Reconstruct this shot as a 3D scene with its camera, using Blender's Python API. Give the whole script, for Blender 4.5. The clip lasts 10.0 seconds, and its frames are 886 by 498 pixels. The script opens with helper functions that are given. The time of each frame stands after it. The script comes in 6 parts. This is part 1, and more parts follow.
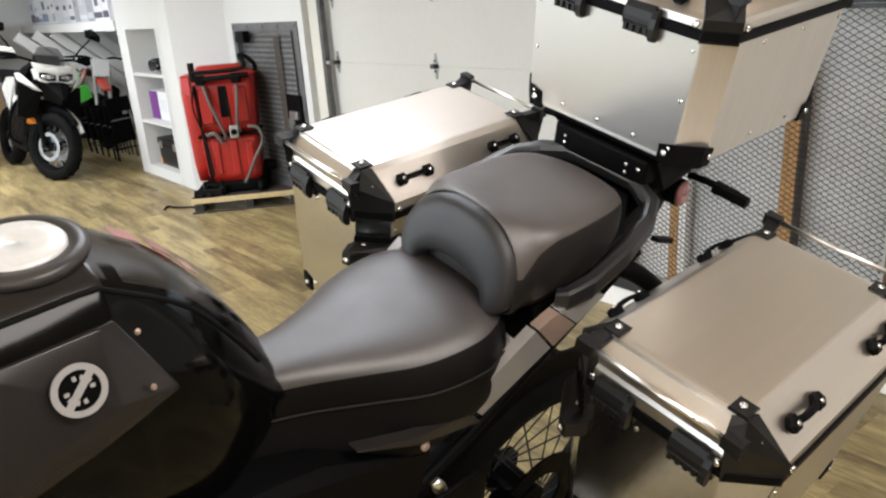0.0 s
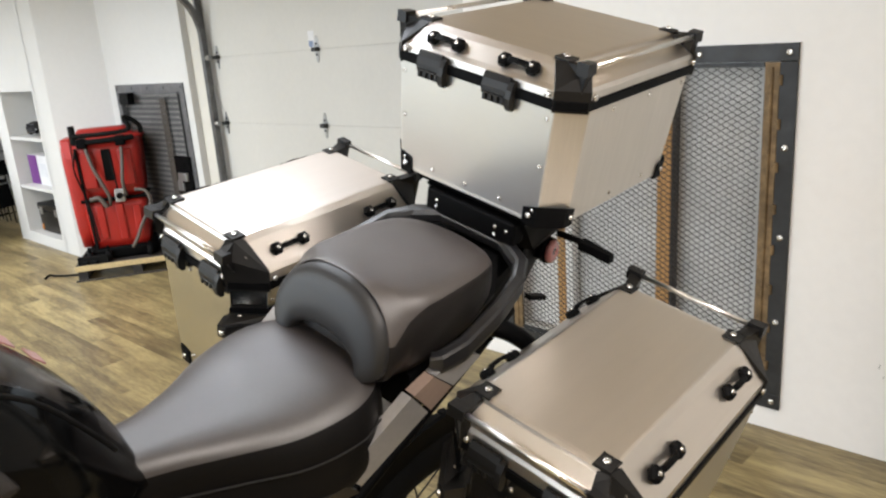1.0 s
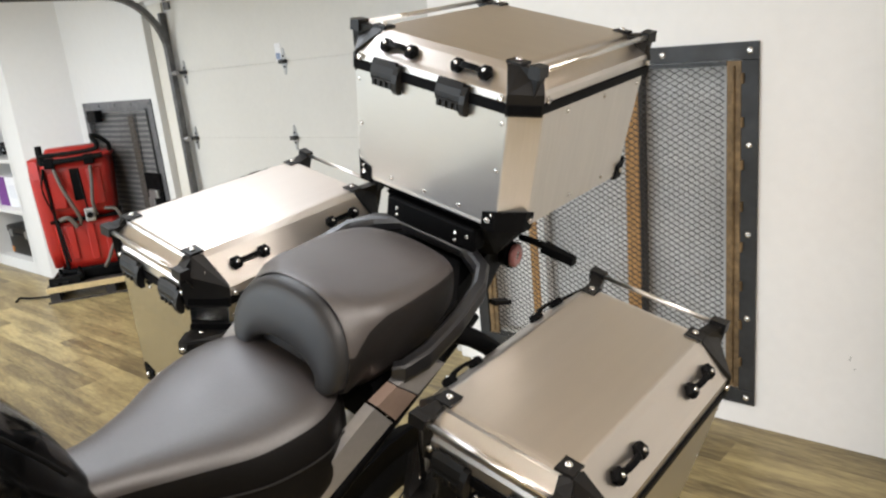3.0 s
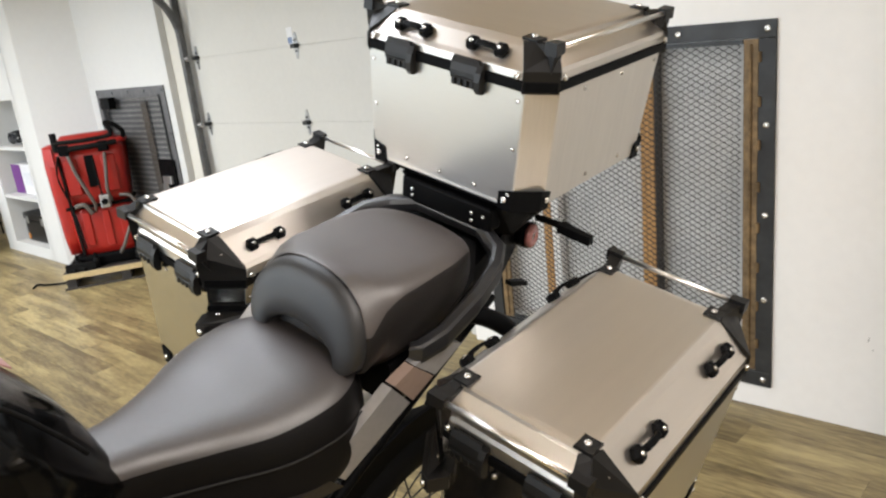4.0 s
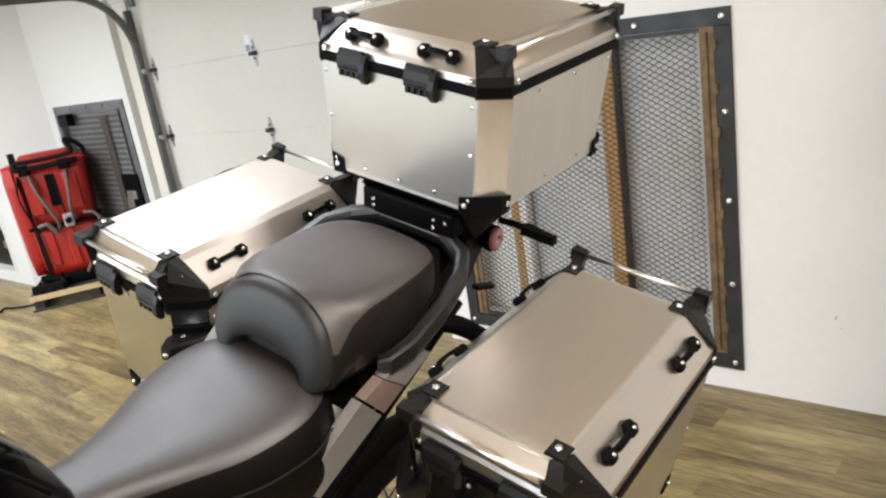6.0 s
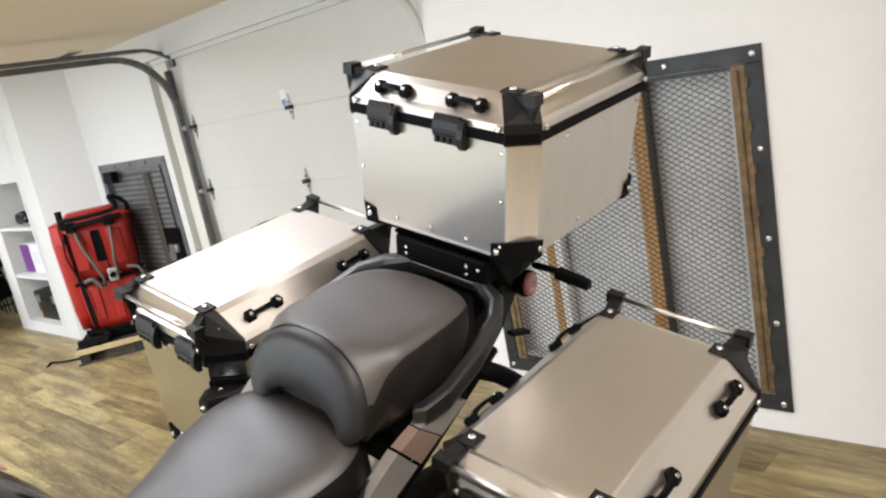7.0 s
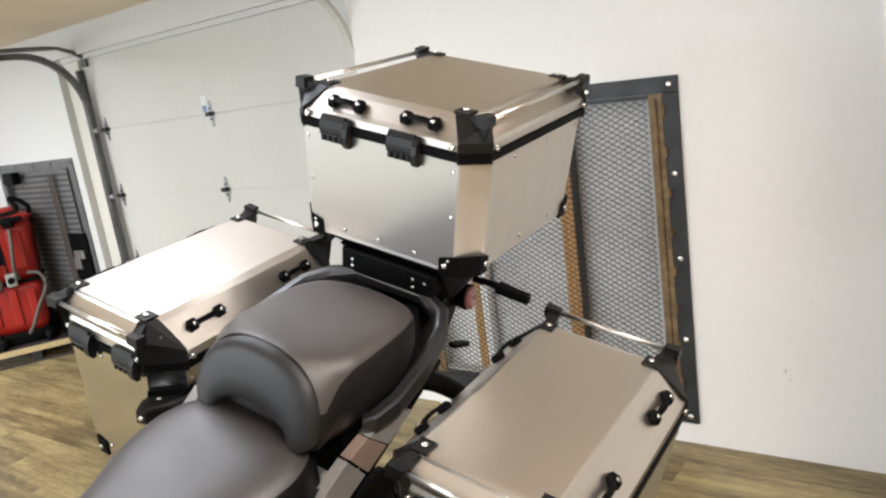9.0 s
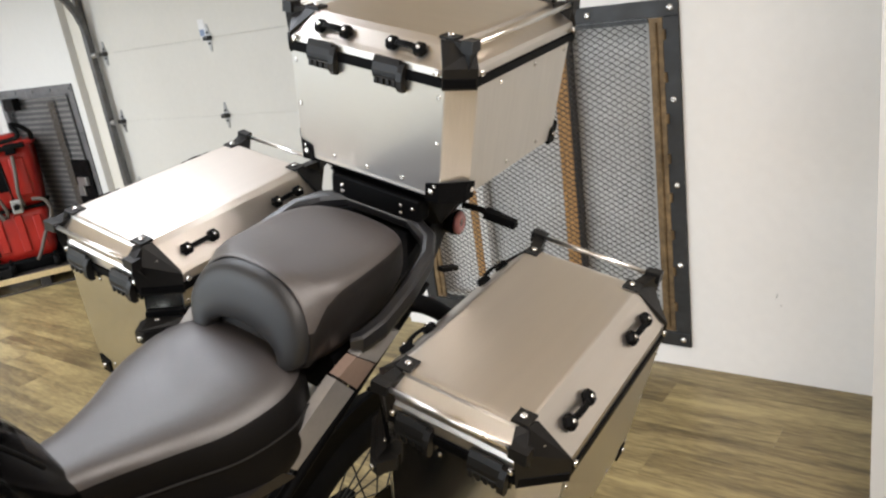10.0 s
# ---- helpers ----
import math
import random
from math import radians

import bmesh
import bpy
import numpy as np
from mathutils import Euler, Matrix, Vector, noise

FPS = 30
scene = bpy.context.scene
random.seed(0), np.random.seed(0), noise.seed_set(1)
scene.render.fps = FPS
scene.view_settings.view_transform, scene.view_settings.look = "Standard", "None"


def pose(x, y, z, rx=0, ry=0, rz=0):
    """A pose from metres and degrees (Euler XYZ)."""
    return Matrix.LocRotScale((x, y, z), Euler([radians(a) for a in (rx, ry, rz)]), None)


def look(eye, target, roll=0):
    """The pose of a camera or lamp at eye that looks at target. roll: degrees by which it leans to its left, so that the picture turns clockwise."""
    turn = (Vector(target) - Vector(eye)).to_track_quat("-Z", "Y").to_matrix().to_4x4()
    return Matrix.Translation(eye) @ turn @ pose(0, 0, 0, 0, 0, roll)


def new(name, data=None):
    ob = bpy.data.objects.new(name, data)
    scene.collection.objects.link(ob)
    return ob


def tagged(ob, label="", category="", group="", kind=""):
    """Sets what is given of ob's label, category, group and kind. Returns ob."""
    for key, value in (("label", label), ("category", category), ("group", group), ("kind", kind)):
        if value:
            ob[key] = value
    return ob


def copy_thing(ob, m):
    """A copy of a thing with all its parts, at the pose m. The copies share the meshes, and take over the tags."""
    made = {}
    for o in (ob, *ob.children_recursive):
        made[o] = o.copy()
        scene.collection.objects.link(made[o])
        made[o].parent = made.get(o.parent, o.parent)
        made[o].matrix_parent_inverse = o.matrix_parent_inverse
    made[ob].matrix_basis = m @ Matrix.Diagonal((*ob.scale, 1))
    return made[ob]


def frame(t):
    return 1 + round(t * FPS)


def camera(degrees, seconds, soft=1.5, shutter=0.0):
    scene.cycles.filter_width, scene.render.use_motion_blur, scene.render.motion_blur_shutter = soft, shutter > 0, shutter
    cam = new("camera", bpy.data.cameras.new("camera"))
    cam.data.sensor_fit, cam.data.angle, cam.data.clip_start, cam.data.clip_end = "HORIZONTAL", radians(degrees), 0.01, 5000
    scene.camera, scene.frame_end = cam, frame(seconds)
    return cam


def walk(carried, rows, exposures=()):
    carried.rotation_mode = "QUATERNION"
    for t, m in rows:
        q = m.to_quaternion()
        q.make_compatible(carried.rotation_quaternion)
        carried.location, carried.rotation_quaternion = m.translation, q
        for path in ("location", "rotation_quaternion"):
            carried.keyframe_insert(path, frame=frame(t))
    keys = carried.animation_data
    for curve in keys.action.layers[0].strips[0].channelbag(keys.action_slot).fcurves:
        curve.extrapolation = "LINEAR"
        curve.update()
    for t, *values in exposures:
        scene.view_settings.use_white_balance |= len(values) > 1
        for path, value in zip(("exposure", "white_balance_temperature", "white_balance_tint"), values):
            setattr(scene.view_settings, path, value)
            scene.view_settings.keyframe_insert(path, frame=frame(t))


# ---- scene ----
cam = camera(59.87, 10.0, soft=2.3)
PATH = [
    (0.0, 1.2108, -0.1442, 1.5241, 71.57, 3.94, 51.09),
    (0.5, 1.2390, -0.1210, 1.5390, 73.79, 3.74, 46.17),
    (1.0, 1.2499, -0.1054, 1.5467, 74.87, 4.32, 43.60),
    (1.5, 1.2556, -0.1007, 1.5456, 76.19, 4.92, 44.32),
    (2.0, 1.2656, -0.0904, 1.5476, 76.05, 5.26, 42.34),
    (2.5, 1.2666, -0.0809, 1.5389, 75.17, 5.28, 41.85),
    (2.7, 1.2676, -0.0785, 1.5403, 75.21, 5.55, 41.65),
    (3.8, 1.2722, -0.0743, 1.5376, 75.15, 6.55, 42.02),
    (4.0, 1.2617, -0.0784, 1.5306, 74.31, 6.47, 42.49),
    (4.5, 1.2392, -0.0900, 1.5148, 73.12, 6.54, 45.58),
    (5.0, 1.2455, -0.0891, 1.5250, 74.00, 7.55, 44.77),
    (5.5, 1.2489, -0.0802, 1.5297, 71.92, 9.69, 44.49),
    (5.7, 1.2596, -0.0637, 1.5391, 72.21, 9.30, 40.11),
    (6.8, 1.2760, -0.0499, 1.5504, 76.71, 10.47, 41.61),
    (7.0, 1.2750, -0.0483, 1.5477, 77.43, 11.17, 42.14),
    (7.5, 1.2676, -0.0553, 1.5489, 77.48, 10.23, 42.23),
    (8.0, 1.2662, -0.0657, 1.5476, 78.41, 11.62, 43.05),
    (8.5, 1.2457, -0.0641, 1.5413, 76.00, 8.72, 37.59),
    (9.0, 1.2481, -0.1169, 1.5668, 77.37, 8.40, 35.77),
    (9.5, 1.2877, -0.1884, 1.5813, 74.15, 7.68, 35.78),
    (10.0, 1.2922, -0.1185, 1.5649, 72.04, 8.46, 36.26),
]
EXPOSURES = [(0.0, -0.04, 6500, 13), (2.5, -0.06, 6500, 13), (4.0, 0.0, 6500, 13), (5.5, 0.03, 6500, 13), (7.5, 0.0, 6500, 14), (8.5, -0.03, 6500, 14), (9.0, -0.02, 6500, 14), (10.0, -0.06, 6500, 14)]
walk(cam, [(t, pose(x, y, z, rx, ry, rz)) for t, x, y, z, rx, ry, rz in PATH], EXPOSURES)

# ---- light ----
world = bpy.data.worlds.new("world")
scene.world = world
world.use_nodes = True
world.node_tree.nodes["Background"].inputs[0].default_value = (0.9, 0.95, 1.0, 1)
world.node_tree.nodes["Background"].inputs[1].default_value = 0.3

CEIL = 2.22          # ceiling height
# ceiling lamps added out of view, some only to brighten the walls
LAMPS = [(-0.30, 0.75, 0.5, 0.9, 14, (0.86, 0.93, 1.0)), (-1.15, 1.55, 1.0, 1.4, 4.2, (0.97, 0.98, 1.0)), (-4.2, 0.5, 0.6, 1.3, 70, (0.90, 0.97, 1.0)),
         (-7.6, 0.6, 0.6, 1.3, 85, (0.92, 0.97, 1.0)), (-1.0, -2.0, 0.6, 1.3, 38, (0.97, 0.97, 0.96)),
         (1.1, -2.3, 0.6, 1.3, 30, (1.0, 0.965, 0.91)), (1.55, 0.60, 0.5, 1.0, 33, (1.0, 0.945, 0.875)), (2.9, -1.4, 0.6, 1.3, 50, (1.0, 0.97, 0.93)), (-3.6, -2.6, 0.6, 1.3, 58, (0.93, 0.97, 1.0))]
for lx, ly, sx, sy, power, tone in LAMPS:
    lamp = bpy.data.lights.new("added_ceiling_lamp", "AREA")
    lamp.shape, lamp.size, lamp.size_y, lamp.energy, lamp.color = "RECTANGLE", sx, sy, power, tone
    ob = new("added_ceiling_lamp", lamp)
    ob.location = (lx, ly, CEIL - 0.062)
# daylight of an unseen shop window, assumed behind the walk
day = bpy.data.lights.new("unseen_window_daylight", "AREA")
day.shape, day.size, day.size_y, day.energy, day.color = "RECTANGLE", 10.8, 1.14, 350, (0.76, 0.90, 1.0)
day_ob = new("unseen_window_daylight", day)
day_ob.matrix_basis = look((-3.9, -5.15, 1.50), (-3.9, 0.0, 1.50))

# ---- materials ----
MATS = {}


def material(name, colour, rough=0.5, metal=0.0, grain=0.0, scale=20.0, bump=0.0, bump_scale=None, stretch=(1, 1, 1), coat=0.0,
             stain=0.0, stain_scale=2.0, vary=0.0, spec=0.5, rough_var=0.0, sheen=0.0):
    """A surface with fine grain, broad stains, relief and a share of random tone per object."""
    m = bpy.data.materials.new(name)
    m.use_nodes = True
    nt = m.node_tree
    b = nt.nodes["Principled BSDF"]
    b.inputs["Roughness"].default_value, b.inputs["Metallic"].default_value = rough, metal
    b.inputs["Coat Weight"].default_value, b.inputs["Specular IOR Level"].default_value = coat, spec
    b.inputs["Coat Roughness"].default_value = 0.08
    b.inputs["Sheen Weight"].default_value, b.inputs["Sheen Roughness"].default_value = sheen, 0.35
    co = nt.nodes.new("ShaderNodeTexCoord")
    mp = nt.nodes.new("ShaderNodeMapping")
    mp.inputs["Scale"].default_value = stretch
    nt.links.new(co.outputs["Object"], mp.inputs[0])

    def tex(s, detail=4):
        n = nt.nodes.new("ShaderNodeTexNoise")
        n.inputs["Scale"].default_value, n.inputs["Detail"].default_value = s, detail
        nt.links.new(mp.outputs[0], n.inputs["Vector"])
        return n.outputs["Fac"]

    fac = None

    def shift(src, amount):
        """1 + amount * (src - 0.5) * 2"""
        n = nt.nodes.new("ShaderNodeMapRange")
        n.inputs["From Min"].default_value, n.inputs["From Max"].default_value = 0.25, 0.75
        n.inputs["To Min"].default_value, n.inputs["To Max"].default_value = 1 - amount, 1 + amount
        nt.links.new(src, n.inputs["Value"])
        return n.outputs[0]

    def times(a, c):
        if a is None:
            return c
        n = nt.nodes.new("ShaderNodeMath")
        n.operation = "MULTIPLY"
        nt.links.new(a, n.inputs[0])
        nt.links.new(c, n.inputs[1])
        return n.outputs[0]

    if grain:
        fac = times(fac, shift(tex(scale), grain))
    if stain:
        fac = times(fac, shift(tex(stain_scale, 3), stain))
    if vary:
        oi = nt.nodes.new("ShaderNodeObjectInfo")
        n = nt.nodes.new("ShaderNodeMapRange")
        n.inputs["To Min"].default_value, n.inputs["To Max"].default_value = 1 - vary, 1 + vary
        nt.links.new(oi.outputs["Random"], n.inputs["Value"])
        fac = times(fac, n.outputs[0])
    if fac is None:
        b.inputs["Base Color"].default_value = (*colour, 1)
    else:
        n = nt.nodes.new("ShaderNodeVectorMath")
        n.operation = "SCALE"
        n.inputs[0].default_value = colour
        nt.links.new(fac, n.inputs["Scale"])
        nt.links.new(n.outputs[0], b.inputs["Base Color"])
    if rough_var:
        n = nt.nodes.new("ShaderNodeMapRange")
        n.inputs["From Min"].default_value, n.inputs["From Max"].default_value = 0.3, 0.7
        n.inputs["To Min"].default_value, n.inputs["To Max"].default_value = max(0.02, rough - rough_var), rough + rough_var
        nt.links.new(tex(stain_scale * 2.3, 5), n.inputs["Value"])
        nt.links.new(n.outputs[0], b.inputs["Roughness"])
    if bump:
        n = nt.nodes.new("ShaderNodeBump")
        n.inputs["Strength"].default_value, n.inputs["Distance"].default_value = bump, 0.002
        nt.links.new(tex(bump_scale or scale), n.inputs["Height"])
        nt.links.new(n.outputs[0], b.inputs["Normal"])
    MATS[name] = m
    return m


ALU = material("brushed_aluminium", (0.63, 0.63, 0.62), 0.31, 1.0, grain=0.012, scale=40, stretch=(1, 14, 14))
ALU_BODY = material("dull_sheet_aluminium", (0.74, 0.71, 0.665), 0.48, 1.0, grain=0.03, scale=30, stretch=(14, 14, 0.6), stain=0.03, stain_scale=6)
ALU_SIDE = material("polished_aluminium", (0.64, 0.65, 0.665), 0.15, 1.0, grain=0.015, scale=40, stretch=(1, 14, 14), stain=0.05, stain_scale=6, rough_var=0.05)
ALU_TOP = material("sheet_aluminium", (0.765, 0.712, 0.655), 0.34, 1.0, grain=0.010, scale=40, stretch=(1, 14, 14), stain=0.02, stain_scale=3, rough_var=0.012)
RAIL = material("polished_rail", (0.86, 0.84, 0.81), 0.30, 1.0, grain=0.03, scale=40, rough_var=0.04)
RIVET = material("bright_rivet", (0.75, 0.74, 0.72), 0.25, 1.0, grain=0.05, scale=200)
PLASTIC = material("black_plastic", (0.0035, 0.0035, 0.0038), 0.5, spec=0.05, grain=0.2, scale=90, bump=0.15, bump_scale=400, stain=0.1)
GUARD = material("satin_black_plastic", (0.0075, 0.007, 0.0068), 0.40, spec=0.30, grain=0.15, scale=90, bump=0.12, bump_scale=500, stain=0.1)
RUBBER = material("black_rubber", (0.006, 0.006, 0.006), 0.7, spec=0.1, grain=0.2, scale=60, bump=0.2, bump_scale=200)
STEEL_BLACK = material("black_painted_steel", (0.0035, 0.0035, 0.0038), 0.5, spec=0.05, grain=0.15, scale=60, stain=0.15, stain_scale=8, rough_var=0.1)
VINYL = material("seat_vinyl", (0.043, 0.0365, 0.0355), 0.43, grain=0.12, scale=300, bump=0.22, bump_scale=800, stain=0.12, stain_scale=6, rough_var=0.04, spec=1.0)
BROWN_VINYL = material("brown_black_vinyl", (0.053, 0.0435, 0.0405), 0.44, grain=0.12, scale=300, bump=0.22, bump_scale=800, stain=0.12, stain_scale=6, rough_var=0.04, spec=0.9, sheen=0.1)
GRIP_VINYL = material("grip_vinyl", (0.013, 0.013, 0.014), 0.46, grain=0.12, scale=300, bump=0.2, bump_scale=700, stain=0.1, stain_scale=6, spec=0.6, sheen=0.05)
# rider seat flanks: their shade is put into a darker vinyl colour
SIDE_SHADE = material("shaded_side_vinyl", (0.0060, 0.0054, 0.0052), 0.5, grain=0.15, scale=300, bump=0.2, bump_scale=600, spec=0.10)
BLACK_GLOSS = material("black_gloss_panel", (0.0025, 0.0025, 0.0025), 0.10, spec=0.14, grain=0.1, scale=300, stain=0.1, stain_scale=5)
# passenger seat flanks: the brown vinyl, darkened in place of shade
FLANK_SHADE = material("shaded_flank_vinyl", (0.011, 0.0092, 0.0085), 0.52, grain=0.12, scale=300, bump=0.2, bump_scale=700, stain=0.1, stain_scale=6, spec=0.25)
STITCH = material("seat_stitch", (0.009, 0.0085, 0.0085), 0.6, grain=0.2, scale=300)
PAINT = material("dark_gloss_paint", (0.019, 0.0168, 0.0162), 0.22, coat=0.0, spec=0.30, grain=0.1, scale=500, stain=0.06, stain_scale=4, rough_var=0.03)
PAINT_MATT = material("dark_satin_paint", (0.045, 0.041, 0.041), 0.36, grain=0.08, scale=300, stain=0.08, stain_scale=6)
GREY_PLASTIC = material("grey_satin_plastic", (0.014, 0.014, 0.0155), 0.34, spec=0.75, grain=0.1, scale=200, bump=0.1, bump_scale=600)
TRIM_SILVER = material("silver_trim", (0.44, 0.425, 0.415), 0.32, 0.5, grain=0.05, scale=100, stain=0.08, stain_scale=8)
TRIM_BRONZE = material("bronze_trim", (0.40, 0.29, 0.235), 0.26, 0.4, grain=0.05, scale=100)
RED_LENS = material("red_reflector", (0.36, 0.13, 0.12), 0.2, coat=0.5, grain=0.1, scale=300)
AMBER = material("amber_lens", (0.7, 0.25, 0.03), 0.25, coat=0.4, grain=0.1, scale=300)
PINK = material("pink_decal", (0.42, 0.21, 0.20), 0.3, coat=0.3, grain=0.1, scale=200)
WHITE_DECAL = material("silver_badge", (0.44, 0.43, 0.43), 0.3, 0.3, grain=0.05, scale=300)
CAP = material("fuel_cap_metal", (0.82, 0.82, 0.82), 0.35, 0.15, grain=0.04, scale=150)
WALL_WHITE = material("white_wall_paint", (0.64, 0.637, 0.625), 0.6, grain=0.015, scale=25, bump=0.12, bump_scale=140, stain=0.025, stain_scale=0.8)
# same wall as the white one; its warmer, brighter light is put into the paint
LIT_WALL_CREAM = material("lit_wall_cream_paint", (0.89, 0.865, 0.835), 0.6, grain=0.015, scale=25, bump=0.12, bump_scale=140, stain=0.03, stain_scale=0.8)
CEILING = material("ceiling_paint", (0.82, 0.728, 0.615), 0.7, grain=0.02, scale=30, bump=0.15, bump_scale=120, stain=0.03, stain_scale=0.7)
JAMB = material("cream_jamb_paint", (0.66, 0.63, 0.57), 0.55, grain=0.02, scale=25, bump=0.1, bump_scale=140, stain=0.04, stain_scale=1.5)
BROWN_STEEL = material("brown_primed_steel", (0.085, 0.062, 0.045), 0.6, grain=0.25, scale=40, stain=0.3, stain_scale=6)
DOOR_WHITE = material("garage_door_paint", (0.60, 0.585, 0.55), 0.45, grain=0.02, scale=40, bump=0.08, bump_scale=200, stain=0.04, stain_scale=1.2)
SEAM = material("dark_seam", (0.50, 0.49, 0.46), 0.7, grain=0.2, scale=40)
GALV = material("galvanised_steel", (0.42, 0.42, 0.42), 0.4, 0.9, grain=0.12, scale=40, stain=0.15, stain_scale=9, rough_var=0.1)
HINGE = material("aged_zinc", (0.13, 0.13, 0.13), 0.45, 0.7, grain=0.2, scale=60, stain=0.3, stain_scale=12)
STEEL = material("dark_steel_bar", (0.034, 0.034, 0.034), 0.5, 0.4, grain=0.2, scale=30, bump=0.12, bump_scale=120, stain=0.25, stain_scale=5, rough_var=0.1)
STEEL_GREY = material("grey_painted_steel", (0.13, 0.13, 0.135), 0.5, 0.3, grain=0.2, scale=30, stain=0.2, stain_scale=5)
GREY_NET = material("dull_grey_mesh", (0.16, 0.16, 0.16), 0.5, 0.4, grain=0.25, scale=40, stain=0.3, stain_scale=5)
RUST = material("rusty_steel", (0.19, 0.125, 0.062), 0.6, 0.35, grain=0.35, scale=45, bump=0.3, bump_scale=120, stain=0.4, stain_scale=9)
MESH_STEEL = material("mesh_steel", (0.062, 0.054, 0.046), 0.5, 0.5, grain=0.25, scale=40, stain=0.3, stain_scale=5)
BACK_GREY = material("grey_backing_sheet", (0.66, 0.655, 0.64), 0.5, grain=0.08, scale=30, stain=0.18, stain_scale=2.5)
BACK_DARK = material("dark_grey_backing_sheet", (0.38, 0.36, 0.34), 0.5, grain=0.08, scale=30, stain=0.18, stain_scale=2.5)
STUD = material("pine_stud", (0.50, 0.27, 0.10), 0.6, grain=0.25, scale=12, stretch=(14, 14, 1), stain=0.15, stain_scale=3, bump=0.15, bump_scale=60)
PALE_WOOD = material("pale_pine", (0.55, 0.42, 0.22), 0.6, grain=0.22, scale=14, stretch=(14, 1, 14), stain=0.15, stain_scale=3)
DARK_WOOD = material("dark_board", (0.035, 0.029, 0.026), 0.65, grain=0.25, scale=14, stain=0.2, stain_scale=3)
RED_PLASTIC = material("red_moulded_plastic", (0.36, 0.015, 0.010), 0.34, grain=0.06, scale=60, bump=0.08, bump_scale=200, stain=0.12, stain_scale=5, rough_var=0.06)
GREY_HOSE = material("grey_hose", (0.10, 0.082, 0.070), 0.5, grain=0.15, scale=80)
TYRE = material("tyre_rubber", (0.006, 0.006, 0.006), 0.72, spec=0.08, grain=0.2, scale=60, bump=0.25, bump_scale=150)
WHITE_PLASTIC = material("white_bodywork", (0.72, 0.72, 0.71), 0.2, coat=0.5, grain=0.02, scale=100, stain=0.03, stain_scale=6)
SMOKE = material("smoked_screen", (0.03, 0.03, 0.033), 0.12, spec=0.3, grain=0.05, scale=100)
SCREEN = material("tinted_screen", (0.05, 0.052, 0.055), 0.08, spec=0.5, grain=0.05, scale=100)
SCREEN.node_tree.nodes["Principled BSDF"].inputs["Alpha"].default_value = 0.45
LENS = material("headlight_lens", (0.34, 0.36, 0.39), 0.06, 0.6, coat=0.8, grain=0.1, scale=80)
GREEN = material("green_plastic", (0.06, 0.42, 0.05), 0.3, coat=0.3, grain=0.06, scale=100)
RED_BODY = material("red_bodywork", (0.60, 0.05, 0.03), 0.25, coat=0.4, grain=0.06, scale=100)
PURPLE = material("purple_carton", (0.14, 0.03, 0.20), 0.5, grain=0.1, scale=60)
CARTON_WHITE = material("white_carton", (0.72, 0.72, 0.74), 0.55, grain=0.05, scale=60, stain=0.06, stain_scale=6)
CARTON_GREY = material("grey_carton", (0.50, 0.51, 0.54), 0.55, grain=0.1, scale=60, vary=0.3)
CARTON_BLUE = material("blue_print", (0.20, 0.26, 0.40), 0.5, grain=0.2, scale=60)
CARTON_BROWN = material("brown_carton", (0.33, 0.22, 0.13), 0.65, grain=0.1, scale=60)
INK = material("printed_ink", (0.10, 0.09, 0.14), 0.5, grain=0.1, scale=100)


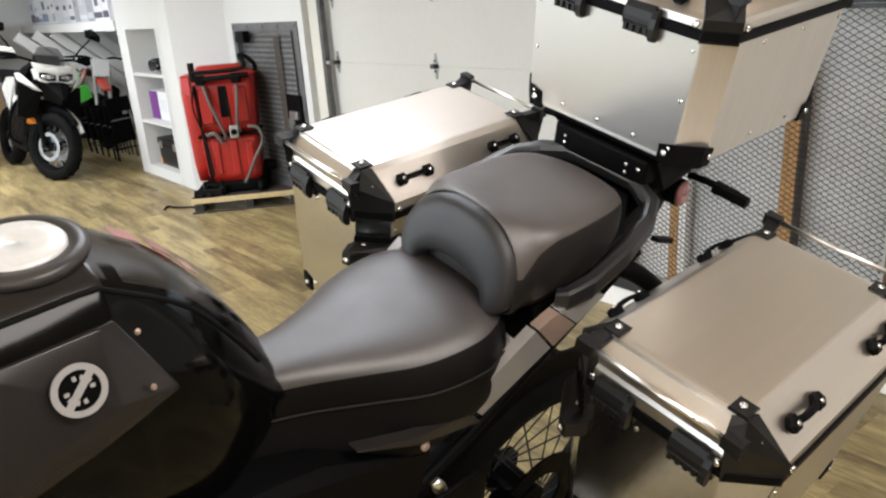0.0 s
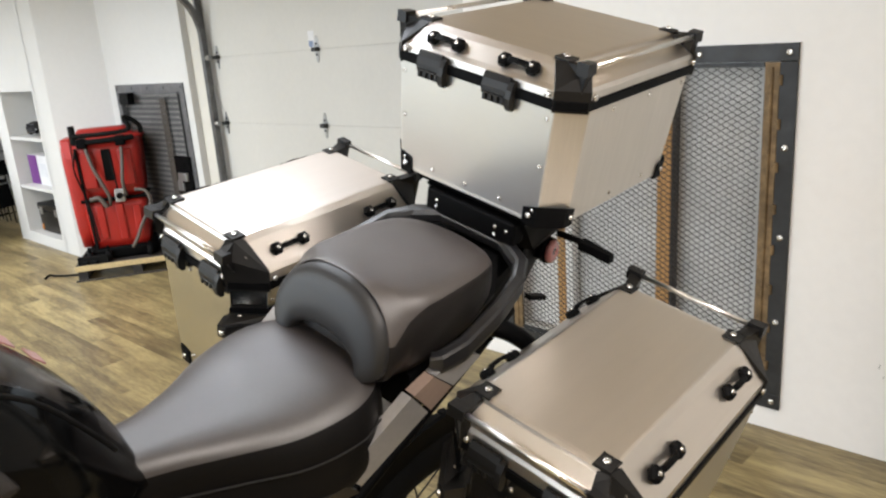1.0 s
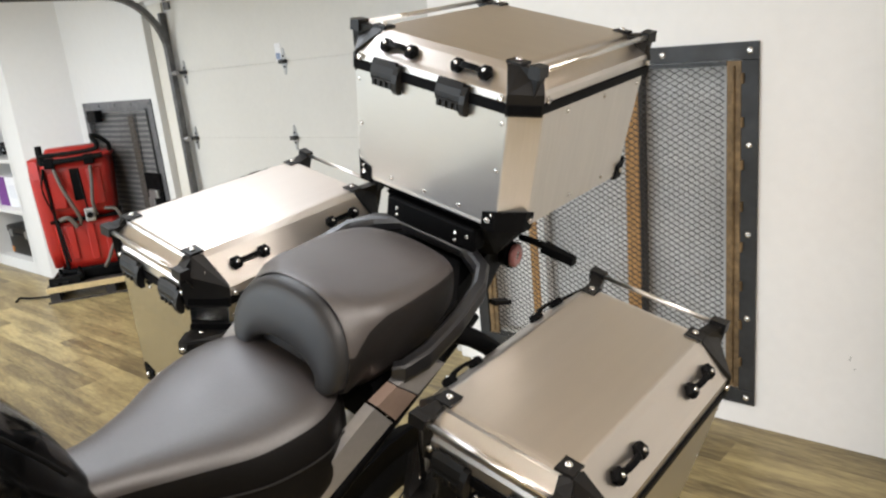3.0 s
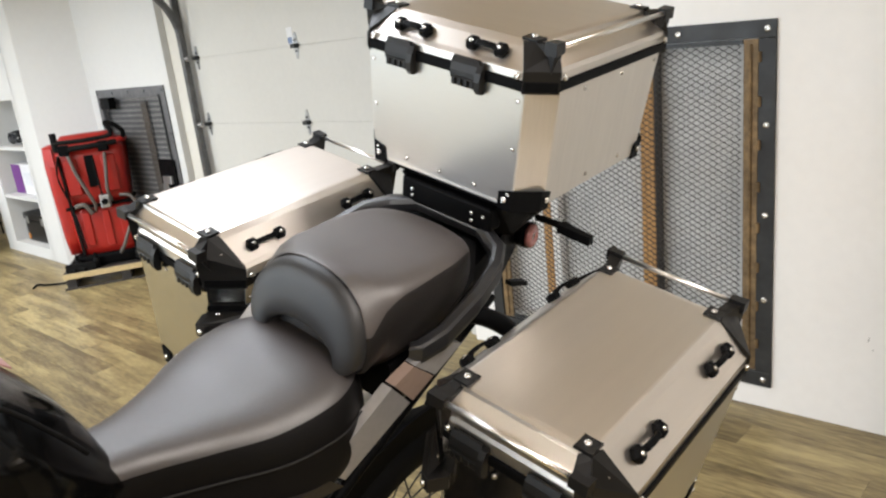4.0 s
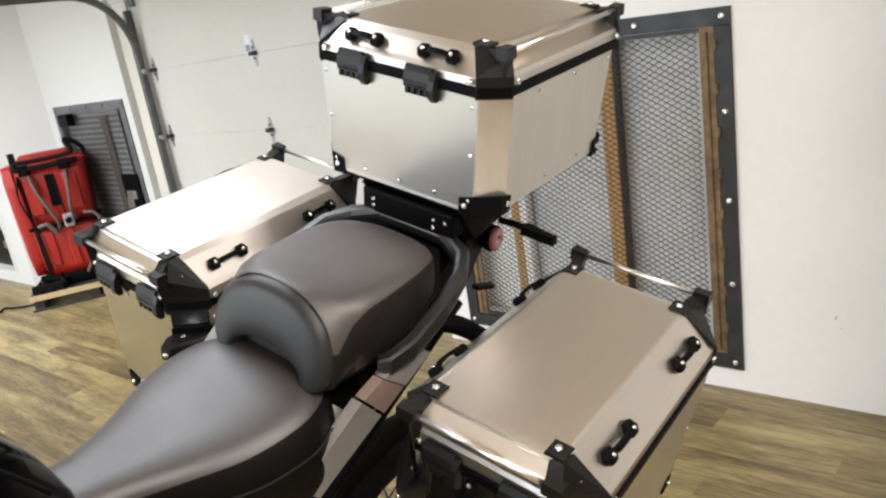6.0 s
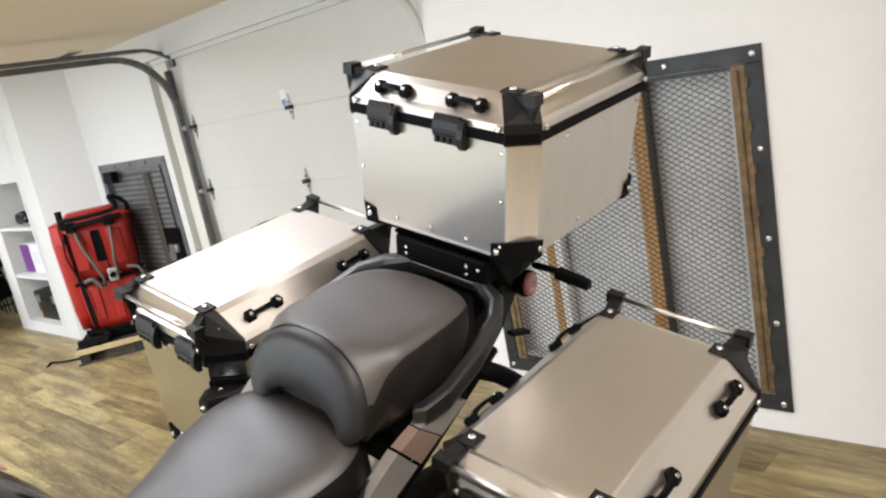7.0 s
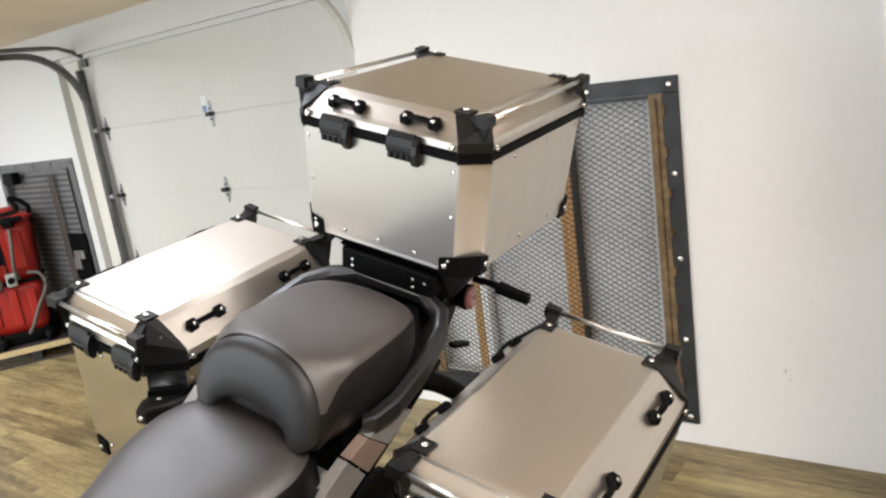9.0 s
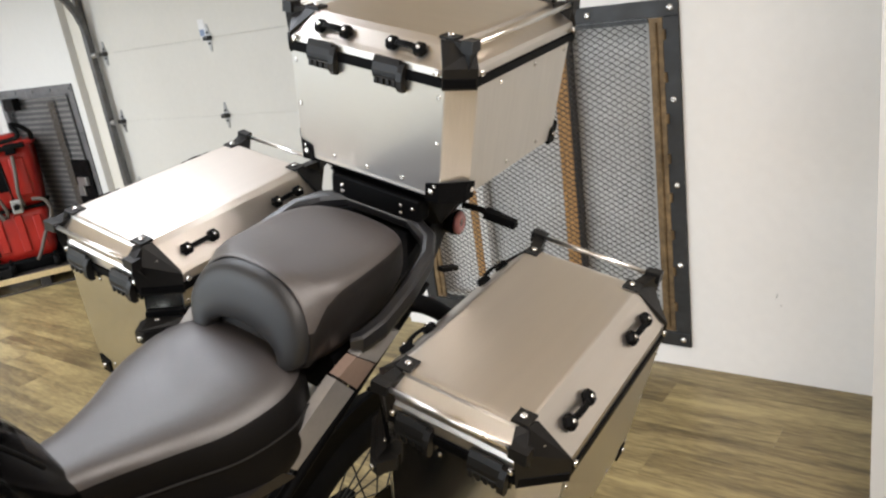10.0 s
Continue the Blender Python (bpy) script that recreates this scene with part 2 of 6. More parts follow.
def plank_material():
    """Vinyl planks: each piece has its own tone and its own run of grain."""
    m = bpy.data.materials.new("vinyl_plank")
    m.use_nodes = True
    nt = m.node_tree
    b = nt.nodes["Principled BSDF"]
    co, oi, geo = (nt.nodes.new(k) for k in ("ShaderNodeTexCoord", "ShaderNodeObjectInfo", "ShaderNodeNewGeometry"))
    rnd = nt.nodes.new("ShaderNodeMath")
    rnd.operation = "ADD"
    nt.links.new(oi.outputs["Random"], rnd.inputs[0])
    nt.links.new(geo.outputs["Random Per Island"], rnd.inputs[1])
    off = nt.nodes.new("ShaderNodeVectorMath")
    off.operation = "SCALE"
    off.inputs[0].default_value = (17.0, 31.0, 5.0)
    nt.links.new(rnd.outputs[0], off.inputs["Scale"])
    add = nt.nodes.new("ShaderNodeVectorMath")
    nt.links.new(geo.outputs["Position"], add.inputs[0])
    nt.links.new(off.outputs[0], add.inputs[1])
    mp = nt.nodes.new("ShaderNodeMapping")
    mp.inputs["Scale"].default_value = (1.1, 9.0, 1.0)
    nt.links.new(add.outputs[0], mp.inputs[0])
    n1, n2, n3 = (nt.nodes.new("ShaderNodeTexNoise") for _ in range(3))
    for n, s, dt, rg in ((n1, 1.6, 5, 0.6), (n2, 14.0, 4, 0.55), (n3, 60.0, 3, 0.5)):
        n.inputs["Scale"].default_value, n.inputs["Detail"].default_value, n.inputs["Roughness"].default_value = s, dt, rg
        nt.links.new(mp.outputs[0], n.inputs["Vector"])
    ramp = nt.nodes.new("ShaderNodeValToRGB")
    e = ramp.color_ramp.elements
    e[0].position, e[0].color = 0.37, (0.135, 0.100, 0.050, 1)
    e[1].position, e[1].color = 0.64, (0.460, 0.365, 0.175, 1)
    mid = ramp.color_ramp.elements.new(0.5)
    mid.color = (0.275, 0.212, 0.102, 1)
    mixn = nt.nodes.new("ShaderNodeMath")
    mixn.operation = "MULTIPLY_ADD"
    mixn.inputs[1].default_value = 0.35
    nt.links.new(n2.outputs["Fac"], mixn.inputs[0])
    half = nt.nodes.new("ShaderNodeMath")
    half.operation = "MULTIPLY"
    half.inputs[1].default_value = 0.65
    nt.links.new(n1.outputs["Fac"], half.inputs[0])
    nt.links.new(half.outputs[0], mixn.inputs[2])
    tone = nt.nodes.new("ShaderNodeMath")
    tone.operation = "FRACT"
    nt.links.new(rnd.outputs[0], tone.inputs[0])
    tm = nt.nodes.new("ShaderNodeMapRange")
    tm.inputs["To Min"].default_value, tm.inputs["To Max"].default_value = -0.055, 0.055
    nt.links.new(tone.outputs[0], tm.inputs["Value"])
    tot = nt.nodes.new("ShaderNodeMath")
    nt.links.new(mixn.outputs[0], tot.inputs[0])
    nt.links.new(tm.outputs[0], tot.inputs[1])
    nt.links.new(tot.outputs[0], ramp.inputs[0])
    nt.links.new(ramp.outputs[0], b.inputs["Base Color"])
    b.inputs["Roughness"].default_value, b.inputs["Specular IOR Level"].default_value = 0.36, 0.35
    bp = nt.nodes.new("ShaderNodeBump")
    bp.inputs["Strength"].default_value, bp.inputs["Distance"].default_value = 0.12, 0.002
    nt.links.new(n3.outputs["Fac"], bp.inputs["Height"])
    nt.links.new(bp.outputs[0], b.inputs["Normal"])
    return m


PLANK = plank_material()

# ---- mesh helpers ----


def link_mesh(name, bm, mat, smooth=False):
    me = bpy.data.meshes.new(name)
    bmesh.ops.recalc_face_normals(bm, faces=bm.faces)
    bm.to_mesh(me)
    bm.free()
    for m in (mat if isinstance(mat, (list, tuple)) else [mat]):
        me.materials.append(m)
    if smooth:
        me.polygons.foreach_set("use_smooth", [True] * len(me.polygons))
    return me


def part(name, bm, mat, parent=None, label="", smooth=False, m=None):
    ob = new(name, link_mesh(name, bm, mat, smooth))
    if parent is not None:
        ob.parent = parent
    if m is not None:
        ob.matrix_basis = m
    return tagged(ob, label)


def piece(name, mesh, parent, m):
    """One more object on a shared mesh."""
    ob = new(name, mesh)
    ob.parent = parent
    ob.matrix_basis = m
    return ob


def empty(name, m, label, category, group="", kind=""):
    ob = new(name)
    ob.matrix_basis = m
    return tagged(ob, label, category, group, kind)


def box(bm, x0, x1, y0, y1, z0, z1, m=None, bevel=0.0):
    r = bmesh.ops.create_cube(bm, size=1.0)
    vs = r["verts"]
    for v in vs:
        v.co = Vector(((x0 + x1) / 2 + v.co.x * (x1 - x0), (y0 + y1) / 2 + v.co.y * (y1 - y0), (z0 + z1) / 2 + v.co.z * (z1 - z0)))
    if bevel:
        es = list({e for v in vs for e in v.link_edges})
        g = bmesh.ops.bevel(bm, geom=es, offset=bevel, segments=2, profile=0.5, affect="EDGES")
        vs = list({v for f in g["faces"] for v in f.verts} | {v for v in vs if v.is_valid})
    if m is not None:
        bmesh.ops.transform(bm, matrix=m, verts=vs)
    return bm


def bbox(*a, **k):
    return box(bmesh.new(), *a, **k)


def cyl(bm, p0, p1, r0, r1=None, seg=14, caps=True):
    p0, p1 = Vector(p0), Vector(p1)
    d = p1 - p0
    m = Matrix.Translation((p0 + p1) / 2) @ d.to_track_quat("Z", "Y").to_matrix().to_4x4()
    bmesh.ops.create_cone(bm, cap_ends=caps, segments=seg, radius1=r0, radius2=r0 if r1 is None else r1, depth=d.length, matrix=m)
    return bm


def spline(pts, n=8):
    """Catmull-Rom through the points."""
    p = [Vector(q) for q in pts]
    p = [2 * p[0] - p[1]] + p + [2 * p[-1] - p[-2]]
    out = []
    for i in range(1, len(p) - 2):
        for k in range(n):
            t = k / n
            out.append(0.5 * ((2 * p[i]) + (p[i + 1] - p[i - 1]) * t + (2 * p[i - 1] - 5 * p[i] + 4 * p[i + 1] - p[i + 2]) * t * t
                              + (3 * p[i] - p[i - 1] - 3 * p[i + 1] + p[i + 2]) * t ** 3))
    out.append(p[-2])
    return out


def sweep(bm, pts, shape, up=(0, 0, 1), close=False):
    """A closed outline carried along a line; shape: pairs across and up."""
    pts = [Vector(p) for p in pts]
    rings = []
    for i, p in enumerate(pts):
        a, c = (pts[i - 1] if i or close else p), (pts[(i + 1) % len(pts)] if i + 1 < len(pts) or close else p)
        d = (c - a).normalized()
        side = d.cross(Vector(up)).normalized()
        u = side.cross(d)
        rings.append([bm.verts.new(p + side * s + u * h) for s, h in shape])
    k = len(shape)
    for i in range(len(rings) if close else len(rings) - 1):
        a, c = rings[i], rings[(i + 1) % len(rings)]
        for j in range(k):
            bm.faces.new((a[j], a[(j + 1) % k], c[(j + 1) % k], c[j]))
    if not close:
        bm.faces.new(rings[0][::-1])
        bm.faces.new(rings[-1])
    return bm


def ring_shape(r, seg=10, squash=1.0):
    return [(r * math.cos(2 * math.pi * i / seg), r * squash * math.sin(2 * math.pi * i / seg)) for i in range(seg)]


def tube(bm, pts, r, seg=10, n=6, smooth=True, squash=1.0, up=(0, 0, 1)):
    return sweep(bm, spline(pts, n) if smooth else pts, ring_shape(r, seg, squash), up)


def loft(bm, rings, caps=True):
    vs = [[bm.verts.new(p) for p in r] for r in rings]
    k = len(vs[0])
    for a, c in zip(vs, vs[1:]):
        for j in range(k):
            bm.faces.new((a[j], a[(j + 1) % k], c[(j + 1) % k], c[j]))
    if caps:
        bm.faces.new(vs[0][::-1])
        bm.faces.new(vs[-1])
    return bm


def hull(bm, pts):
    vs = [bm.verts.new(p) for p in pts]
    r = bmesh.ops.convex_hull(bm, input=vs)
    dead = list({g for g in r["geom_interior"] + r["geom_unused"] if isinstance(g, bmesh.types.BMVert) and g.is_valid})
    bmesh.ops.delete(bm, geom=dead, context="VERTS")
    return bm


def prism(bm, outline, z0, z1, m=None):
    """An outline in x and y, pushed up from z0 to z1."""
    a, c = [bm.verts.new((x, y, z0)) for x, y in outline], [bm.verts.new((x, y, z1)) for x, y in outline]
    k = len(a)
    bm.faces.new(a[::-1])
    bm.faces.new(c)
    for j in range(k):
        bm.faces.new((a[j], a[(j + 1) % k], c[(j + 1) % k], c[j]))
    if m is not None:
        bmesh.ops.transform(bm, matrix=m, verts=a + c)
    return bm


def disc_ring(bm, r0, r1, w, seg=32):
    """A flat ring about the x axis."""
    prof = [(-w / 2, r0), (w / 2, r0), (w / 2, r1), (-w / 2, r1)]
    return revolve(bm, prof, seg)


def revolve(bm, prof, seg=32, closed=True):
    """A closed profile of x and radius, turned about the x axis."""
    rings = []
    for i in range(seg):
        a = 2 * math.pi * i / seg
        rings.append([bm.verts.new((x, r * math.cos(a), r * math.sin(a))) for x, r in prof])
    k = len(prof)
    for i in range(seg):
        a, c = rings[i], rings[(i + 1) % seg]
        for j in range(k if closed else k - 1):
            bm.faces.new((a[j], a[(j + 1) % k], c[(j + 1) % k], c[j]))
    return bm


# ---- structure ----
YW = 2.651                      # inner face of the back wall
GR_L, GR_R = (-5.045, -3.942), (-1.085, 0.257)   # grille spans
GZ0, GZ1 = 0.092, 1.432
DOOR_L, DOOR_R, DOOR_Z = -3.86, -1.235, 2.045
TH = 0.16
XL, XR, YB = -11.0, 6.5, -5.2

G = 0.05


def holed_wall(x0, x1, holes):
    """One mesh: a wall slab along x with rectangular openings (x0, x1, z0, z1) right through it."""
    xs = sorted({x0, x1, *(v for h in holes for v in h[:2])})
    zs = sorted({0.0, CEIL, *(v for h in holes for v in h[2:])})

    def solid(i, j):
        if not (0 <= i < len(xs) - 1 and 0 <= j < len(zs) - 1):
            return False
        x, z = (xs[i] + xs[i + 1]) / 2, (zs[j] + zs[j + 1]) / 2
        return not any(h[0] < x < h[1] and h[2] < z < h[3] for h in holes)

    bm = bmesh.new()
    vs = {(i, j, y): bm.verts.new((xs[i], y, zs[j])) for i in range(len(xs)) for j in range(len(zs)) for y in (YW, YW + TH)}
    for i in range(len(xs) - 1):
        for j in range(len(zs) - 1):
            if not solid(i, j):
                continue
            for y in (YW, YW + TH):
                bm.faces.new([vs[q] for q in ((i, j, y), (i + 1, j, y), (i + 1, j + 1, y), (i, j + 1, y))])
            for other, (p, q) in (((i - 1, j), ((i, j), (i, j + 1))), ((i + 1, j), ((i + 1, j), (i + 1, j + 1))), ((i, j - 1), ((i, j), (i + 1, j))), ((i, j + 1), ((i, j + 1), (i + 1, j + 1)))):
                if not solid(*other):
                    bm.faces.new([vs[(*p, YW)], vs[(*q, YW)], vs[(*q, YW + TH)], vs[(*p, YW + TH)]])
    bmesh.ops.delete(bm, geom=[v for v in bm.verts if not v.link_faces], context="VERTS")
    return bm


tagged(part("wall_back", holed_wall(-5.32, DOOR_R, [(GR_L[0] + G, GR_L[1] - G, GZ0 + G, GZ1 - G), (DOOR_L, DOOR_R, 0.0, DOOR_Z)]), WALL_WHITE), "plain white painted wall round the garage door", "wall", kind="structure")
warm = tagged(part("wall_back_warm", holed_wall(DOOR_R, XR, [(GR_R[0] + G, GR_R[1] - G, GZ0 + G, GZ1 - G)]), LIT_WALL_CREAM), "wall with its warm light painted in as cream, a few faint scuffs", "wall", kind="structure")
for x, z, l, tilt in ((0.585, 0.352, 0.018, 12), (0.60, 0.315, 0.006, 40)):
    part("scuff", bbox(-0.002, 0.002, YW - 0.0008, YW + 0.001, -l / 2, l / 2), SEAM, warm, "", False, Matrix.Translation((x, 0, z)) @ pose(0, 0, 0, 0, tilt, 0))

# recess behind each grille: backing sheet with shallow ribs
for (x0, x1), dep in ((GR_L, 0.03), (GR_R, 0.125)):
    bm = bmesh.new()
    y = YW + dep
    box(bm, x0 + G + 0.002, x1 - G - 0.002, y, y + 0.02, GZ0 + G + 0.002, GZ1 - G - 0.002)
    ribs = bmesh.new()
    z = GZ0 + G + 0.02
    while z < GZ1 - G - 0.03 and dep < 0.1:
        box(ribs, x0 + G + 0.003, x1 - G - 0.003, y - 0.012, y - 0.0005, z, z + 0.020)
        z += 0.040
    tagged(part("recess_backing", bm, BACK_GREY if dep > 0.1 else BACK_DARK), "grey backing sheet inside the wall opening", "panel", kind="structure")
    if dep < 0.1:
        tagged(part("recess_slats", ribs, STEEL_GREY), "grey level slats behind the mesh", "slats", kind="structure")
    else:
        ribs.free()
bm = bmesh.new()
x0, x1 = GR_R
for a, c in ((x0 - 0.02, x0 + G), (x1 - G, x1 + 0.02)):
    box(bm, a, c, YW + TH + 0.001, YW + TH + 0.12, GZ0 - 0.1, GZ1 + 0.1)
box(bm, x0 + G, x1 - G, YW + TH + 0.001, YW + TH + 0.12, GZ0 - 0.1, GZ0 + G)
box(bm, x0 + G, x1 - G, YW + TH + 0.001, YW + TH + 0.12, GZ1 - G, GZ1 + 0.1)
tagged(part("recess_lining", bm, DARK_WOOD), "dark lining of the wall opening", "trim", kind="structure")
# the narrow dark strip fills the dark line beside the pine stud
for xa, xb, lean, mat, words in ((-0.303, -0.243, 1.2, STUD, "orange pine stud standing behind the steel mesh"), (-0.242, -0.228, 1.2, DARK_WOOD, "narrow dark strip beside the pine stud behind the mesh"),
                                (-0.80, -0.755, 0.6, STUD, "orange pine stud standing behind the steel mesh"), (-0.754, -0.715, 0.6, LIT_WALL_CREAM, "pale board beside the pine stud behind the mesh")):
    tagged(part("wall_stud", bbox(xa, xb, YW + 0.055, YW + 0.10, 0.002, GZ1 - GZ0 - 0.002, None, 0.003), mat, m=pose(0, 0, GZ0, 0, lean, 0)), words, "stud", kind="structure")

tagged(part("recess_panel", bbox(-1.032, -0.806, YW + 0.085, YW + 0.12, GZ0 + G + 0.003, GZ1 - G - 0.003), LIT_WALL_CREAM), "cream panel inside the wall opening", "panel", kind="structure")
tagged(part("recess_ledge", bbox(-1.032, -0.32, YW + 0.012, YW + 0.052, GZ0 + G + 0.003, GZ0 + G + 0.05, None, 0.003), JAMB), "cream ledge at the foot of the wall opening", "ledge", kind="structure")

# left return wall and the wall that holds the niche shelves
RY, NX = 2.26, -6.86
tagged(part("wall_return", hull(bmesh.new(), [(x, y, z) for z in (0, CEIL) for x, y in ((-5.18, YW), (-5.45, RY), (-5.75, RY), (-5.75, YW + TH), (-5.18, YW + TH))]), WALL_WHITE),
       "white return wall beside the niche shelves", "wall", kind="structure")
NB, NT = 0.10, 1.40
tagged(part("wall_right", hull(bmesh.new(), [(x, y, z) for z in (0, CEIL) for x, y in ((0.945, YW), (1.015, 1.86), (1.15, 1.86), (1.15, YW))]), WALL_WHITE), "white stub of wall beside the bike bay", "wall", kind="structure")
bm2 = bmesh.new()
for x0, x1, y0, y1 in ((XL - 0.12, XL, YB, 4.5), (XR, XR + 0.12, YB, YW + TH), (XL, -9.4, YB - 0.12, YB), (1.6, XR, YB - 0.12, YB), (XL, -7.3, 4.4, 4.5), (-7.3, -7.2, YW + TH, 4.5)):
    box(bm2, x0, x1, y0, y1, 0, CEIL)
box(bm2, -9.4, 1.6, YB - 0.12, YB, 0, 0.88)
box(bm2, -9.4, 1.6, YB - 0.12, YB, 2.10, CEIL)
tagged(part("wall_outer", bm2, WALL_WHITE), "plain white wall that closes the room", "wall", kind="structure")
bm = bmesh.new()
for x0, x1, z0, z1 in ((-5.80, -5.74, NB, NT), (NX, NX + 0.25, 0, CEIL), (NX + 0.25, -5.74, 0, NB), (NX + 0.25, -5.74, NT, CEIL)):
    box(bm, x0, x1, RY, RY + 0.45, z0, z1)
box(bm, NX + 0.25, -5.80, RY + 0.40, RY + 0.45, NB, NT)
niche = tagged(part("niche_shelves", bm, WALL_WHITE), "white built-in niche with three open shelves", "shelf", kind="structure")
for z in (0.52, 0.97):
    part("shelf_board", bbox(NX + 0.252, -5.802, RY + 0.006, RY + 0.398, z, z + 0.03, None, 0.002), WALL_WHITE, niche)

tagged(part("ceiling", bbox(XL - 0.12, XR + 0.12, YB - 0.12, 4.5, CEIL, CEIL + 0.1), CEILING), "plain cream painted ceiling", "ceiling", kind="structure")
tagged(part("floor_slab", bbox(XL - 0.12, XR + 0.12, YB - 0.12, 4.5, -0.12, -0.009), SEAM), "dark slab under the floor planks", "floor", kind="structure")

# ---- garage door ----
DY = YW + 0.065
door = empty("garage_door", pose(0, 0, 0), "white sectional garage door with steel hinges, closed", "garage door")
seams = [0.0, 0.20, 0.66, 1.117, 1.556, DOOR_Z + 0.05]
for z0, z1 in zip(seams, seams[1:]):
    part("section", bbox(DOOR_L + 0.16, DOOR_R - 0.01, DY, DY + 0.045, z0 + 0.0006, z1 - 0.0006, None, 0.002), DOOR_WHITE, door)
part("seam_backing", bbox(DOOR_L + 0.17, DOOR_R - 0.02, DY + 0.003, DY + 0.05, 0.01, DOOR_Z + 0.03), SEAM, door)


def hinge_mesh():
    bm = bmesh.new()
    for s in (1, -1):
        prism(bm, [(-0.024, 0), (0.024, 0), (0.007, s * 0.075), (-0.007, s * 0.075)][::s], 0, 0.004, pose(0, 0, 0, 90, 0, 0))
    leaves = len(bm.faces)
    cyl(bm, (-0.028, -0.012, 0), (0.028, -0.012, 0), 0.011, seg=10)
    box(bm, -0.02, 0.02, -0.03, 0, -0.012, 0.012)
    for z in (0.03, -0.03):
        cyl(bm, (0, -0.004, z), (0, -0.011, z), 0.006, seg=8)
    for i, f in enumerate(bm.faces):
        f.material_index = 0 if i < leaves else 1
    return link_mesh("hinge", bm, [GALV, STEEL])


hm = hinge_mesh()
for x in (DOOR_L + 0.325, -2.442, DOOR_R - 0.12):
    for z in seams[1:-1]:
        piece("hinge", hm, door, pose(x, DY, z))
part("sticker", bbox(-2.515, -2.460, DY - 0.002, DY - 0.0005, seams[4] + 0.003, seams[4] + 0.105), CARTON_WHITE, door, "small white label with blue print")
part("sticker_print", bbox(-2.510, -2.470, DY - 0.0035, DY - 0.002, seams[4] + 0.015, seams[4] + 0.050), CARTON_BLUE, door)
# door tracks: upright channel, bend and level run into the room
for x, s, slim in ((DOOR_L + 0.248, 1, 0.7), (DOOR_R - 0.015, -1, 0.45)):
    line = [(x, DY - 0.05, 0.02), (x, DY - 0.05, 0.8), (x, DY - 0.05, 1.62)]
    for k in range(9):
        a = math.radians(90 * k / 8)
        line.append((x, DY - 0.05 - 0.38 * (1 - math.cos(a)), 1.68 + 0.38 * math.sin(a)))
    line.append((x, -0.2, 2.06))
    part("track", sweep(bmesh.new(), line, [(-0.026 * slim, -0.018), (0.026 * slim, -0.018), (0.026 * slim, 0.018), (-0.026 * slim, 0.018)], (1, 0, 0)), HINGE if s > 0 else DOOR_WHITE, door)
    tr = part("track_angle", bbox(x - 0.045 * s - 0.012, x - 0.045 * s + 0.012, DY - 0.05, DY - 0.005, 0.02, 1.95), HINGE if s > 0 else DOOR_WHITE, door)
    line = [(x - 0.027, -0.2, 2.105), (x - 0.027, YW - 0.18, 2.105), (x - 0.015, YW - 0.09, 2.095), (x + 0.012 * s, YW - 0.02, 2.065), (x + 0.03 * s, DY - 0.02, 2.02)]
    part("track_hanger", sweep(bmesh.new(), line, [(-0.0075, -0.018), (0.0075, -0.018), (0.0075, 0.018), (-0.0075, 0.018)], (1, 0, 0)), HINGE, door)
    part("track_bracket", bbox(x - 0.02, x + 0.045, DY - 0.022, DY - 0.006, 1.965, 2.035, None, 0.003), HINGE, door)
    part("track_lip", bbox(x - 0.019, x + 0.022, -0.2, YW - 0.12, 2.085, 2.092), HINGE, door)
    for z in seams[1:-1]:
        part("roller", cyl(bmesh.new(), (x - 0.012, DY - 0.05, z), (x + 0.06 * s, DY - 0.05, z), 0.017, seg=12), GALV, door)
tagged(part("header_trim", bbox(DOOR_L - 0.02, DOOR_R + 0.02, DY - 0.03, DY + 0.0, DOOR_Z - 0.03, DOOR_Z + 0.02), WALL_WHITE), "painted trim over the garage door", "trim", kind="structure")
tagged(part("door_jamb", bbox(DOOR_L, DOOR_L + 0.185, YW + 0.050, DY + 0.05, 0, DOOR_Z), JAMB), "cream painted jamb of the garage door", "trim", kind="structure")


